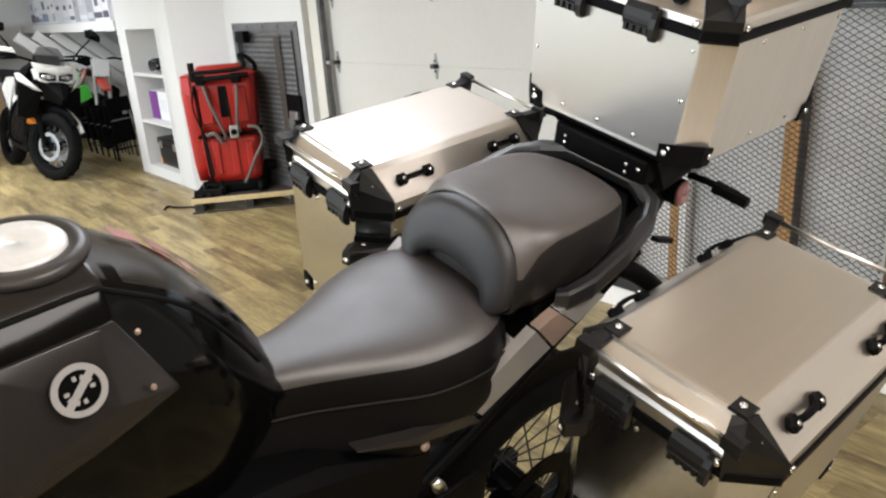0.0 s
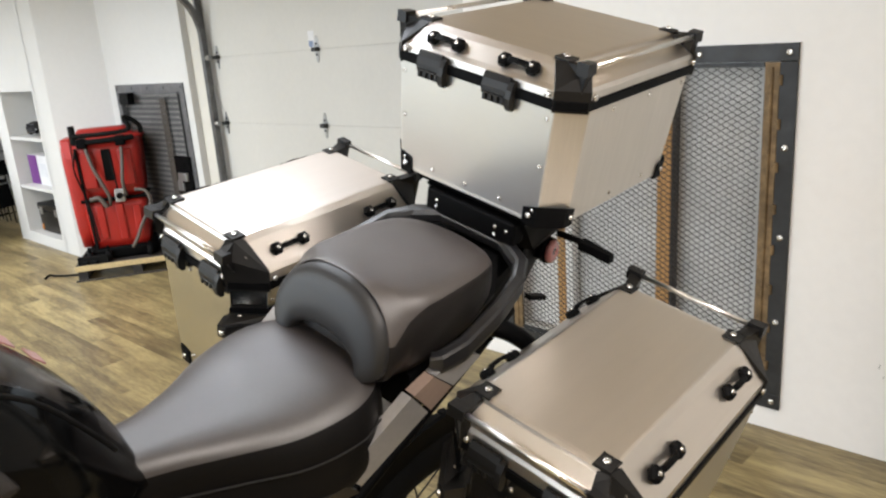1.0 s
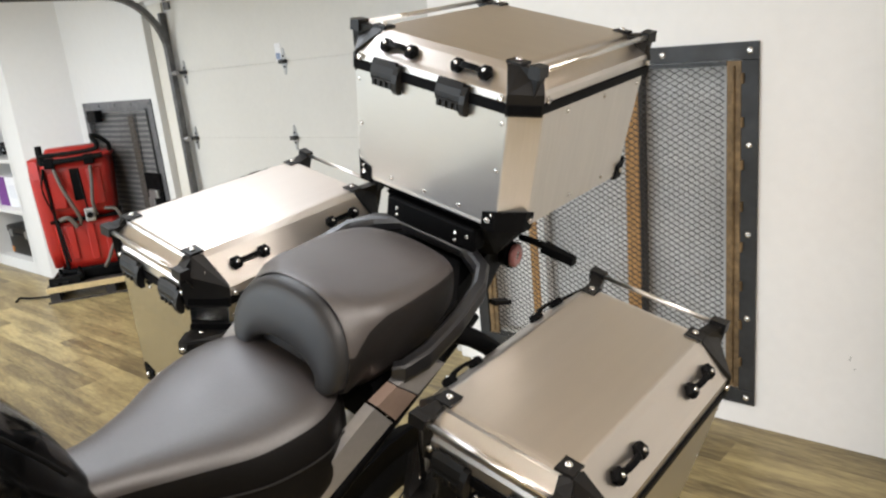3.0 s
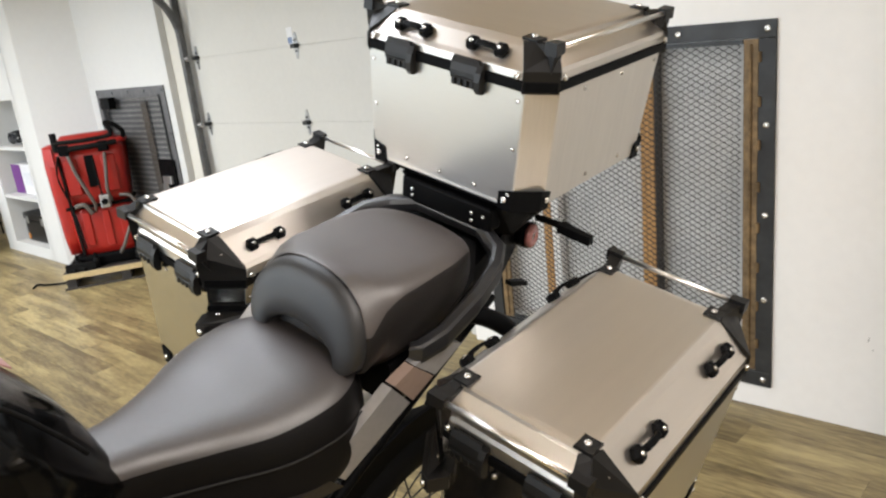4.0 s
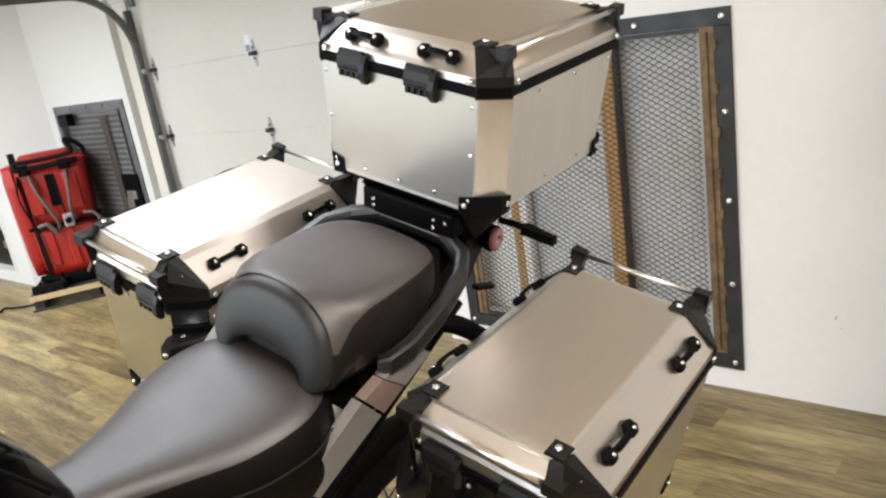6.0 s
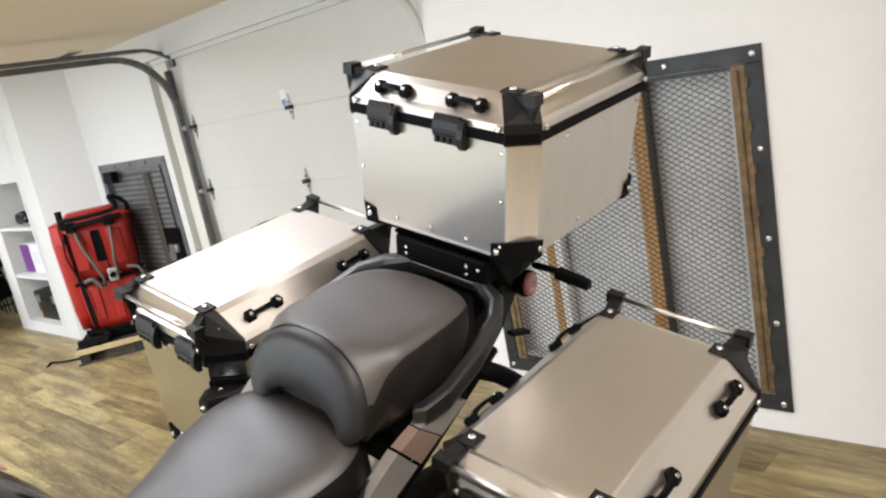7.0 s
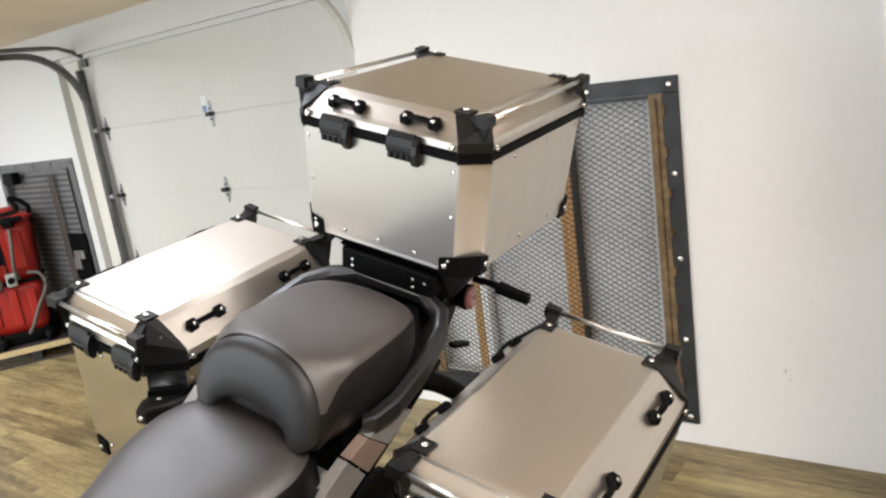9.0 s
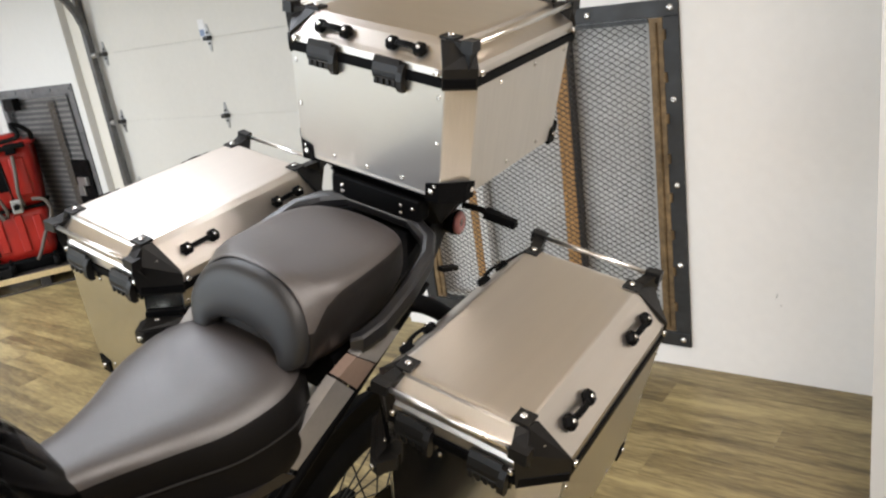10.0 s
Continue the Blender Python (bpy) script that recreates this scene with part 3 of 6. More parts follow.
# ---- steel mesh grilles ----
def grille(x0, x1, hinge_side, label, strip, bar, net, knob, strand=0.0026, tilt=0.0, rise=0.0, grow=0.0):
    g = empty("mesh_grille", pose((x0 + x1) / 2, YW, GZ0 + rise, 0, tilt, 0), label, "grille", "steel mesh grilles on the wall")
    hw, h, fw = (x1 - x0) / 2, GZ1 - GZ0 + grow, 0.060
    y0, y1 = -0.012, -0.001
    for a in ((-hw, hw, h - fw, h), (-hw, hw, 0, fw)):
        part("frame_bar", bbox(a[0], a[1], y0, y1, a[2], a[3], None, 0.002), bar, g)
    for a in ((-hw, -hw + fw), (hw - fw, hw)):
        part("frame_bar", bbox(a[0], a[1], y0, y1, fw + 0.0005, h - fw - 0.0005, None, 0.002), bar, g)
    for s in (-1, 1):
        xa = s * (hw - fw - 0.028)
        part("inner_strip", bbox(xa - 0.026, xa + 0.026, -0.006, 0.004, fw + 0.002, h - fw - 0.002, None, 0.002), strip, g, "inner steel strip")
        part("weld_rod", cyl(bmesh.new(), (xa, -0.009, fw + 0.02), (xa, -0.009, h - fw - 0.02), 0.006, seg=8), strip, g)
    part("inner_strip", bbox(-hw + fw + 0.056, hw - fw - 0.056, -0.006, 0.004, h - fw - 0.018, h - fw - 0.002), bar, g)
    part("inner_strip", bbox(-hw + fw + 0.056, hw - fw - 0.056, -0.006, 0.004, fw + 0.002, fw + 0.018), bar, g)
    bolt = link_mesh("bolt", revolve(bmesh.new(), [(0, 0.001), (0.008, 0.001), (0.007, 0.008), (0.003, 0.0125), (0, 0.0125)], 12), knob, True)
    turn = pose(0, 0, 0, 0, 0, -90)
    for i in range(5):
        z = fw / 2 + (h - fw) * i / 4
        for s in (-1, 1):
            piece("bolt", bolt, g, pose(s * (hw - fw / 2), y0, z) @ turn)
    for i in range(1, 4):
        x = -hw + fw / 2 + (2 * hw - fw) * i / 4
        for z in (fw / 2, h - fw / 2):
            piece("bolt", bolt, g, pose(x, y0, z) @ turn)
    # expanded metal: zigzag strands
    bm = bmesh.new()
    px, pz, t = 0.041, 0.0116, strand
    xs0, xs1, zs0, zs1 = -hw + fw + 0.05, hw - fw - 0.05, fw + 0.01, h - fw - 0.01
    rows_, cols = int((zs1 - zs0) / pz), int((xs1 - xs0) / (px / 2))
    for r in range(rows_):
        line = []
        for c in range(cols + 1):
            x, z = xs0 + c * px / 2, zs0 + (r + 0.5) * pz + (pz / 2) * (1 if (c + r) % 2 else -1)
            dy = 0.003 * (1 if (c + r) % 2 else -1)
            line.append([bm.verts.new((x, yy + dy, z + zz)) for yy, zz in ((-0.003, t / 2), (0.001, t / 2), (0.001, -t / 2), (-0.003, -t / 2))])
        for a, c2 in zip(line, line[1:]):
            for k in range(4):
                bm.faces.new((a[k], a[(k + 1) % 4], c2[(k + 1) % 4], c2[k]))
    tagged(part("expanded_mesh", bm, net, g, "grey expanded metal with diamond openings"), kind="stuff")
    # rusty hinge knuckles along one side
    for i in range(8):
        z = 0.16 + i * (h - 0.3) / 7
        part("knuckle", cyl(bmesh.new(), (hinge_side * (hw - fw + 0.004), -0.016, z), (hinge_side * (hw - fw + 0.004), -0.016, z + 0.035), 0.008, seg=8), strip, g)
    return g


grille(*GR_R, 1, "large dark steel frame with expanded mesh bolted over a wall opening", RUST, STEEL, MESH_STEEL, RIVET, tilt=0.8, rise=0.008, grow=0.022)
gl = grille(*GR_L, -1, "dark steel mesh grille with a lock box beside the scrubber", STEEL, STEEL_GREY, GREY_NET, STEEL_GREY, 0.0009, grow=-0.03)
hwl = (GR_L[1] - GR_L[0]) / 2
part("lock_box", bbox(-hwl + 0.17, -hwl + 0.32, -0.07, -0.014, 1.16, 1.25, None, 0.006), STEEL_BLACK, gl, "small dark lock box")
part("rust_strip", bbox(hwl - 0.42, hwl - 0.33, 0.004, 0.0085, 0.08, 1.20), BROWN_STEEL, gl, "brown strip behind the mesh")
part("latch_plate", bbox(hwl - 0.27, hwl - 0.04, -0.03, -0.014, 0.40, 0.78, None, 0.003), STEEL_BLACK, gl)
part("latch_arm", bbox(hwl - 0.24, hwl - 0.16, -0.045, -0.031, 0.52, 0.60, None, 0.004), GALV, gl)
part("latch_bolt", bbox(hwl - 0.20, hwl - 0.08, -0.055, -0.031, 0.60, 0.66, None, 0.004), GALV, gl, "bright steel slide bolt")

# ---- luggage cases ----
RIVM = link_mesh("rivet", revolve(bmesh.new(), [(0, 0.0004), (0.0028, 0.0004), (0.0022, 0.003), (0, 0.0046)], 10), RIVET, True)
BOLTM = link_mesh("bolt", revolve(bmesh.new(), [(0, 0.0005), (0.005, 0.0005), (0.004, 0.005), (0, 0.0062)], 10), RIVET, True)




BRONZEM = link_mesh("bronze_bolt", revolve(bmesh.new(), [(0, 0.0005), (0.006, 0.0005), (0.005, 0.007), (0, 0.009)], 12), TRIM_BRONZE, True)


SMALL_BRONZE = link_mesh("bronze_screw", revolve(bmesh.new(), [(0, 0.0003), (0.002, 0.0003), (0.0018, 0.003), (0, 0.0038)], 10), TRIM_BRONZE, True)


def octagon(hu, hv, c, d=None):
    """An outline with cut corners: c along the first axis, d along the second."""
    d = c if d is None else d
    return [(hu - c, -hv), (hu, -hv + d), (hu, hv - d), (hu - c, hv), (-hu + c, hv), (-hu, hv - d), (-hu, -hv + d), (-hu + c, -hv)]


def toward(normal):
    """Turns a rivet's x axis to a direction."""
    return Vector(normal).to_track_quat("X", "Z").to_matrix().to_4x4()


def knob_mesh():
    bm = bmesh.new()
    revolve(bm, [(0, 0.003), (0, 0.0130), (0.008, 0.0130), (0.012, 0.009), (0.012, 0.003)], 6)
    return link_mesh("knob", bm, PLASTIC)


KNOB = knob_mesh()


def handle(parent, at, normal, along, span):
    """A small strap loop: two hexagonal knobs with a bolt each, and a bar."""
    n, a = Vector(normal).normalized(), Vector(along).normalized()
    h = new("tie_loop")
    h.parent = parent
    h.matrix_basis = Matrix.Translation(at) @ Matrix((n, a, n.cross(a))).transposed().to_4x4()
    bar = bmesh.new()
    sweep(bar, [(0.002, -span / 2, 0), (0.011, -span / 4, 0), (0.012, 0, 0), (0.011, span / 4, 0), (0.002, span / 2, 0)],
          [(-0.0045, -0.003), (0.0045, -0.003), (0.0045, 0.003), (-0.0045, 0.003)], (1, 0, 0))
    part("bar", bar, PLASTIC, h)
    for s in (-1, 1):
        piece("knob", KNOB, h, pose(0, s * span / 2, 0))
        piece("bolt", RIVM, h, pose(0.0115, s * span / 2, 0))
    return h


def case(name, m, label, group, hu, hv, c, H, lid, top_u, top_v, tap_u, tap_v, band, rails, fold, handles, span, latch_u, latch_at, guard=0.05, inner=0):
    """An aluminium case. Its x axis runs across the rails, y across the sloping sides; the rim lies at z = 0."""
    root = empty(name, m @ pose(0, 0, -H), label, "luggage case", group)
    up = pose(0, 0, H)

    def add(n, bm, mat, lab="", smooth=False):
        return part(n, bm, mat, root, lab, smooth, up)

    o = octagon(hu, hv, c)
    ob = o if inner else octagon(hu, hv, c * 0.92, c * 1.35)
    rings = [[(x * (1 + (tap_u - 1) * f), y * (1 + (tap_v - 1) * f), -H * f) for x, y in ob] for f in (0, 0.5, 0.985)]
    rings.append([(x * tap_u * 0.985, y * tap_v * 0.985, -H) for x, y in ob])
    add("body", loft(bmesh.new(), [[Vector(p) for p in r] for r in rings]), ALU_SIDE if inner else ALU_BODY)
    # folded plate on the two flat ends, 1.2 mm proud
    def at_u(f):
        return 1 + (tap_u - 1) * f

    def at_v(f):
        return 1 + (tap_v - 1) * f

    for s in (-1, 1):
        bm = bmesh.new()
        yy, k = s * (hv + 0.0012), hu - c * 0.97
        bm.faces.new([bm.verts.new(p) for p in ((-k, yy, -0.010), (k, yy, -0.010), (k * tap_u, yy * tap_v, -H + 0.010), (-k * tap_u, yy * tap_v, -H + 0.010))])
        g = bmesh.ops.extrude_face_region(bm, geom=bm.faces[:])
        bmesh.ops.translate(bm, vec=(0, -s * 0.002, 0), verts=[v for v in g["geom"] if isinstance(v, bmesh.types.BMVert)])
        add("end_plate", bm, ALU)
        for i in range(3):
            for sx in (-1, 1):
                f = (0.12, 0.5, 0.88)[i]
                piece("rivet", RIVM, root, up @ pose(sx * (k - 0.009) * at_u(f), yy * at_v(f), -H * f) @ toward((0, s, 0)))
        for i in range(1, 4):
            piece("rivet", RIVM, root, up @ pose((-1 + i * 0.5) * k * tap_u, yy * at_v(0.9), -H * 0.9) @ toward((0, s, 0)))
    for s in (-1, 1):
        for i in range(6):
            f = 0.1 if i % 2 else 0.9
            piece("rivet", RIVM, root, up @ pose(s * hu * at_u(f), (-0.5 + i / 5) * (hv - c) * 1.7 * at_v(f), -H * f) @ toward((s, 0, 0)))
    # black rim
    rim = bmesh.new()
    loft(rim, [[Vector((x * (1 + e / hu), y * (1 + e / hv), z)) for x, y in o] for e, z in ((0.001, -0.010), (0.004, -0.008), (0.004, 0.006), (0.001, 0.008))])
    add("rim", rim, PLASTIC, "black plastic rim round the lid joint")
    # lid: upright band, sloping sides, rounded fold, flat top
    zs = band
    L = bmesh.new()

    def rect(u, v, k):
        return [(u - k, -v), (u, -v + k), (u, v - k), (u - k, v), (-u + k, v), (-u, v - k), (-u, -v + k), (-u + k, -v)]

    def ends(e, v, k):
        """The flat top's outline: its two folds lie at different distances from the middle."""
        return [(x - u + fold[1] + e if x > 0 else x + u - fold[0] - e, y) for u in (top_u,) for x, y in rect(top_u, v, k)]

    # the side cases' lids break into a short slope under the front rail
    slope = [[Vector((x - top_u + 0.218 if x > 0 else x + top_u - 0.2515, y, 0.058)) for x, y in rect(top_u, 0.133, 0.028)]] if inner else []
    loft(L, [[Vector((x, y, 0.006)) for x, y in o], [Vector((x, y, zs)) for x, y in o], [Vector((x, y, zs + 0.007)) for x, y in rect(hu - 0.003, hv - 0.008, c * 0.8)], *slope,
             [Vector((x, y, lid - 0.010)) for x, y in ends(0.0065, top_v + 0.012, 0.02)], [Vector((x, y, lid - 0.0035)) for x, y in ends(0.005, top_v + 0.004, 0.014)],
             [Vector((x, y, lid - 0.0008)) for x, y in ends(0.001, top_v + 0.001, 0.012)], [Vector((x, y, lid)) for x, y in ends(-0.005, top_v - 0.003, 0.012)]])
    add("lid", L, ALU_TOP, "brushed aluminium lid")
    for s, (ru, drop) in zip((-1, 1), rails):
        add("rail", cyl(bmesh.new(), (s * ru, -hv + c + 0.004, lid - drop), (s * ru, hv - c - 0.004, lid - drop), 0.0042, seg=16), RAIL, "polished tubular rail", True)
    # black corner pieces
    for su, top_u, (ru, rail_drop) in ((-1, fold[0], rails[0]), (1, fold[1], rails[1])):
        for sv in (-1, 1):
            e = 0.005
            pu, pv = hu + e, hv + e
            lo = [(pu - c - 0.006, pv), (pu, pv - c - 0.006), (hu - c - 0.012, hv - 0.012), (hu - 0.012, hv - c - 0.012)]
            pts = [(x, y, z) for x, y in lo for z in (-0.012, zs + 0.003)]
            pts += [(top_u - 0.018, top_v + 0.007, lid - 0.002), (top_u + 0.004, top_v + 0.004, lid - 0.001), (top_u + 0.010, top_v - 0.012, lid - 0.002), (ru + 0.003, hv - c - 0.006, lid - rail_drop - 0.004)]
            add("corner_guard", hull(bmesh.new(), [(su * x, sv * y, z) for x, y, z in pts]), GUARD, "black plastic corner guard")
            kb = bmesh.new()
            yr = hv - c
            hull(kb, [(su * x, sv * y, z) for y, f in ((yr + 0.016, 1.0), (yr - 0.012, 0.85)) for x, z in ((ru - 0.011 * f, lid - rail_drop - 0.010 * f), (ru + 0.010 * f, lid - rail_drop - 0.010 * f), (ru - 0.011 * f, lid - rail_drop + 0.010 * f), (ru + 0.009 * f, lid - rail_drop + 0.010 * f))])
            hull(kb, [(su * x, sv * y, z) for x, y, z in ((ru + 0.006, yr + 0.015, lid - rail_drop + 0.006), (ru + 0.006, yr - 0.010, lid - rail_drop + 0.002), (top_u + 0.002, top_v - 0.016, lid - 0.004), (top_u + 0.002, top_v + 0.004, lid - 0.002),
                                                         (hu - 0.006, yr + 0.012, zs), (hu - 0.006, yr - 0.008, zs), (top_u + 0.010, yr, zs + 0.01))])
            box(kb, su * (top_u - 0.022), su * (top_u + 0.006), sv * (top_v - 0.022), sv * (top_v + 0.004), lid - 0.001, lid + 0.0025, None, 0.001)
            add("rail_socket", kb, GUARD)
            piece("bolt", BOLTM, root, up @ pose(su * (top_u - 0.008), sv * (top_v - 0.010), lid + 0.0025) @ toward((0, 0, 1)))
            piece("bolt", BOLTM, root, up @ pose(su * (hu - c - 0.012), sv * (hv + 0.004), 0.014) @ toward((0, sv, 0)))
            piece("bolt", BOLTM, root, up @ pose(su * (hu + 0.004), sv * (hv - c - 0.012), 0.014) @ toward((su, 0, 0)))
            # lower corner shoe
            qu, qv = pu * tap_u, pv * tap_v
            sh = [(qu - c, qv), (qu, qv - c), (qu - c - guard * 0.55, qv), (qu, qv - c - guard * 0.55)]
            pts = [(x, y, -H + 0.036) for x, y in sh[:2]] + [(x, y, -H + 0.028) for x, y in sh[2:]] + [(x * 0.99, y * 0.99, -H - 0.004) for x, y in sh] + [(hu * tap_u - c - 0.02, hv * tap_v - c - 0.02, -H - 0.003)]
            add("bottom_shoe", hull(bmesh.new(), [(su * x, sv * y, z) for x, y, z in pts]), PLASTIC)
            piece("bolt", BOLTM, root, up @ pose(su * (qu - c - guard * 0.3), sv * qv, -H + 0.016) @ toward((0, sv, 0)))
            piece("bolt", BOLTM, root, up @ pose(su * qu, sv * (qv - c - guard * 0.3), -H + 0.016) @ toward((su, 0, 0)))
    if inner:
        w0, w1 = sorted((inner * (hv - 0.075), inner * (hv + 0.004)))
        mb = bmesh.new()
        hull(mb, [(x, y, z) for x, y in ((-hu - 0.030, inner * (hv - c - 0.002)), (-hu - 0.024, inner * (hv - c + 0.016)), (-hu + c - 0.006, inner * (hv + 0.014)), (-hu + c + 0.045, inner * (hv + 0.014)), (-hu + c + 0.045, inner * (hv - 0.03)), (-hu - 0.002, inner * (hv - c - 0.02))) for z in (-0.104, -0.078)])
        hull(mb, [(x, y, z) for x, y, z in ((-hu - 0.026, inner * (hv - c + 0.004), -0.079), (-hu + c - 0.004, inner * (hv + 0.010), -0.079), (-hu + c + 0.04, inner * (hv + 0.010), -0.079), (-hu + 0.004, inner * (hv - c), -0.066), (-hu + c, inner * (hv + 0.002), -0.066), (-hu + c + 0.03, inner * (hv + 0.002), -0.066))])
        add("mount_block", mb, GUARD, "black plastic mounting block")
        add("mount_band", hull(bmesh.new(), [(x, y, z) for x, y in ((-hu - 0.003, inner * (hv - c)), (-hu + c, inner * (hv + 0.003)), (-hu + c + 0.04, inner * (hv + 0.003)), (-hu + c, inner * (hv - c))) for z in (-0.062, -0.050)]), PLASTIC)
        piece("bolt", BOLTM, root, up @ pose(-hu - 0.027, inner * (hv - c + 0.008), -0.091) @ toward((-1, inner * 0.4, 0)))
        piece("bolt", BOLTM, root, up @ pose(-hu + 0.012, inner * (hv - c + 0.012), -0.072) @ toward((-1, inner, 0.6)))
    # tie loops on the sloping sides
    rise, run = lid - zs, hv - top_v
    for sv in (-1, 1):
        nrm = Vector((0, sv * rise, run))
        for u in handles:
            h = handle(root, up @ Vector((u, sv * ((hv + top_v) / 2 + 0.004), (lid + zs) / 2 - 0.002)), nrm, (1, 0, 0), span)
    # latches
    for a in latch_at:
        bm = bmesh.new()
        plate = [(0.004, 0.021), (-0.001, 0.021), (-0.006, 0.012), (-0.0085, 0.000), (-0.0085, -0.008), (-0.005, -0.011), (0.004, -0.011)]
        loft(bm, [[Vector((x, y, z)) for y, z in plate] for x in (-0.030, -0.029, 0.020, 0.022)])
        lobe = [(0.004, 0.018), (-0.004, 0.016), (-0.010, 0.004), (-0.0125, -0.010), (-0.011, -0.024), (-0.005, -0.031), (0.004, -0.031)]
        loft(bm, [[Vector((x, y, z)) for y, z in lobe] for x in (0.0215, 0.024, 0.030, 0.032)])
        box(bm, -0.028, 0.0215, -0.0035, 0.004, -0.026, -0.0112, None, 0.001)
        for i in range(4):
            box(bm, -0.027 + i * 0.0125, -0.020 + i * 0.0125, -0.008, -0.0036, -0.0245, -0.0125, None, 0.0012)
        cyl(bm, (-0.029, -0.006, -0.0115), (0.021, -0.006, -0.0115), 0.0026, seg=8)
        mm = up @ (pose(-hu - 0.006, a, 0, 0, 0, -90) if latch_u else pose(a, -hv - 0.006, 0))
        part("latch", bm, GUARD, root, "black plastic latch", m=mm)
    return root


BIKE = pose(0, 0, 0, 4.854, 16.324, 3.325)
PAN = dict(hu=0.248, hv=0.162, c=0.05, H=0.29, lid=0.086, top_u=0.226, top_v=0.106, tap_u=0.95, tap_v=0.86, band=0.026, rails=((0.261, 0.022), (0.244, 0.001)), fold=(0.229, 0.192),
           handles=(-0.128, 0.112), span=0.064, latch_u=True, latch_at=(-0.066, 0.060))
case("side_case", BIKE @ pose(0.392, 0.918, 1.058, 0, 0, 90), "brushed aluminium side case with black corners, near the lit cream wall", "motorcycle luggage cases", inner=1, **PAN)
case("side_case", BIKE @ pose(-0.392, 0.918, 1.058, 0, 0, 90), "brushed aluminium side case with black corners, towards the garage door", "motorcycle luggage cases", inner=-1, **PAN)
case("top_case", BIKE @ pose(0.0, 1.195, 1.470, 0, 0, 0), "tall square aluminium top case with black corners on the tail rack", "motorcycle luggage cases",
     hu=0.198, hv=0.222, c=0.036, H=0.217, lid=0.060, top_u=0.176, top_v=0.184, tap_u=0.95, tap_v=0.95, band=0.020, rails=((0.189, 0.002), (0.189, 0.002)), fold=(0.150, 0.150),
     handles=(-0.075, 0.078), span=0.055, latch_u=False, latch_at=(-0.085, 0.058))

# ---- the motorcycle ----
moto = empty("motorcycle", BIKE, "dark adventure motorcycle leaning on its side stand", "motorcycle")


def section(y, pts, n=4):
    """A symmetric cross-section at y: right half from the crown down, mirrored."""
    half = [(p.x, p.z) for p in spline([(x, 0, z) for x, z in pts], n)]
    return [Vector((x, y, z)) for x, z in half] + [Vector((-x, y, z)) for x, z in half[:0:-1]]


def spline_rows(keys, n):
    k = [np.array(r, float) for r in keys]
    k = [2 * k[0] - k[1]] + k + [2 * k[-1] - k[-2]]
    out = []
    for i in range(1, len(k) - 2):
        for j in range(n):
            t = j / n
            out.append(0.5 * (2 * k[i] + (k[i + 1] - k[i - 1]) * t + (2 * k[i - 1] - 5 * k[i] + 4 * k[i + 1] - k[i + 2]) * t * t + (3 * k[i] - k[i - 1] - 3 * k[i + 1] + k[i + 2]) * t ** 3))
    out.append(k[-2])
    return out


# rider seat: y, half width of the top, half width of the skirt, crown, depth
rings = []
for y, w, wl, z, dp in spline_rows([(0.19, 0.058, 0.070, 1.13, 0.16), (0.26, 0.060, 0.078, 1.112, 0.18), (0.34, 0.070, 0.097, 1.094, 0.20), (0.42, 0.102, 0.126, 1.087, 0.20), (0.50, 0.142, 0.152, 1.088, 0.19), (0.585, 0.157, 0.158, 1.092, 0.17), (0.64, 0.142, 0.144, 1.092, 0.15), (0.680, 0.108, 0.108, 1.085, 0.12), (0.695, 0.07, 0.07, 1.06, 0.09)], 5):
    rings.append(section(y, [(0, z), (0.45 * w, z - 0.002), (0.78 * w, z - 0.012), (0.95 * w, z - 0.036), (1.025 * w, z - 0.070), (1.02 * wl, z - dp * 0.8), (0.9 * wl, z - dp)]))


def shade_flanks(rings, first):
    """A lofted cover: its flanks' shade is painted black from the given outline step."""
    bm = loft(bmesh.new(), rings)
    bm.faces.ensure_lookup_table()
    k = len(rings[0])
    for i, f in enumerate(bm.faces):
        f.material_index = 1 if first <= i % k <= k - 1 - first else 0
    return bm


part("rider_seat", shade_flanks(rings, 10), [VINYL, SIDE_SHADE], moto, "grey vinyl rider seat, the shade on its flanks painted black", True)
# passenger seat: its front end is a leaning arch that carries the crescent bolster
SEAT_X = 0.010


def arch(y0, grow, zoff=0.0):
    """The front arch, leaning back towards its crown."""
    pts = section(0, [(0, 1.2205), (0.040, 1.2180), (0.076, 1.206), (0.108, 1.177), (0.1265, 1.134), (0.124, 1.090), (0.098, 1.075)])
    return [Vector((SEAT_X + p.x * grow, y0 + 0.20 * (p.z - 1.22), 1.13 + (p.z - 1.13) * grow + zoff)) for p in pts]


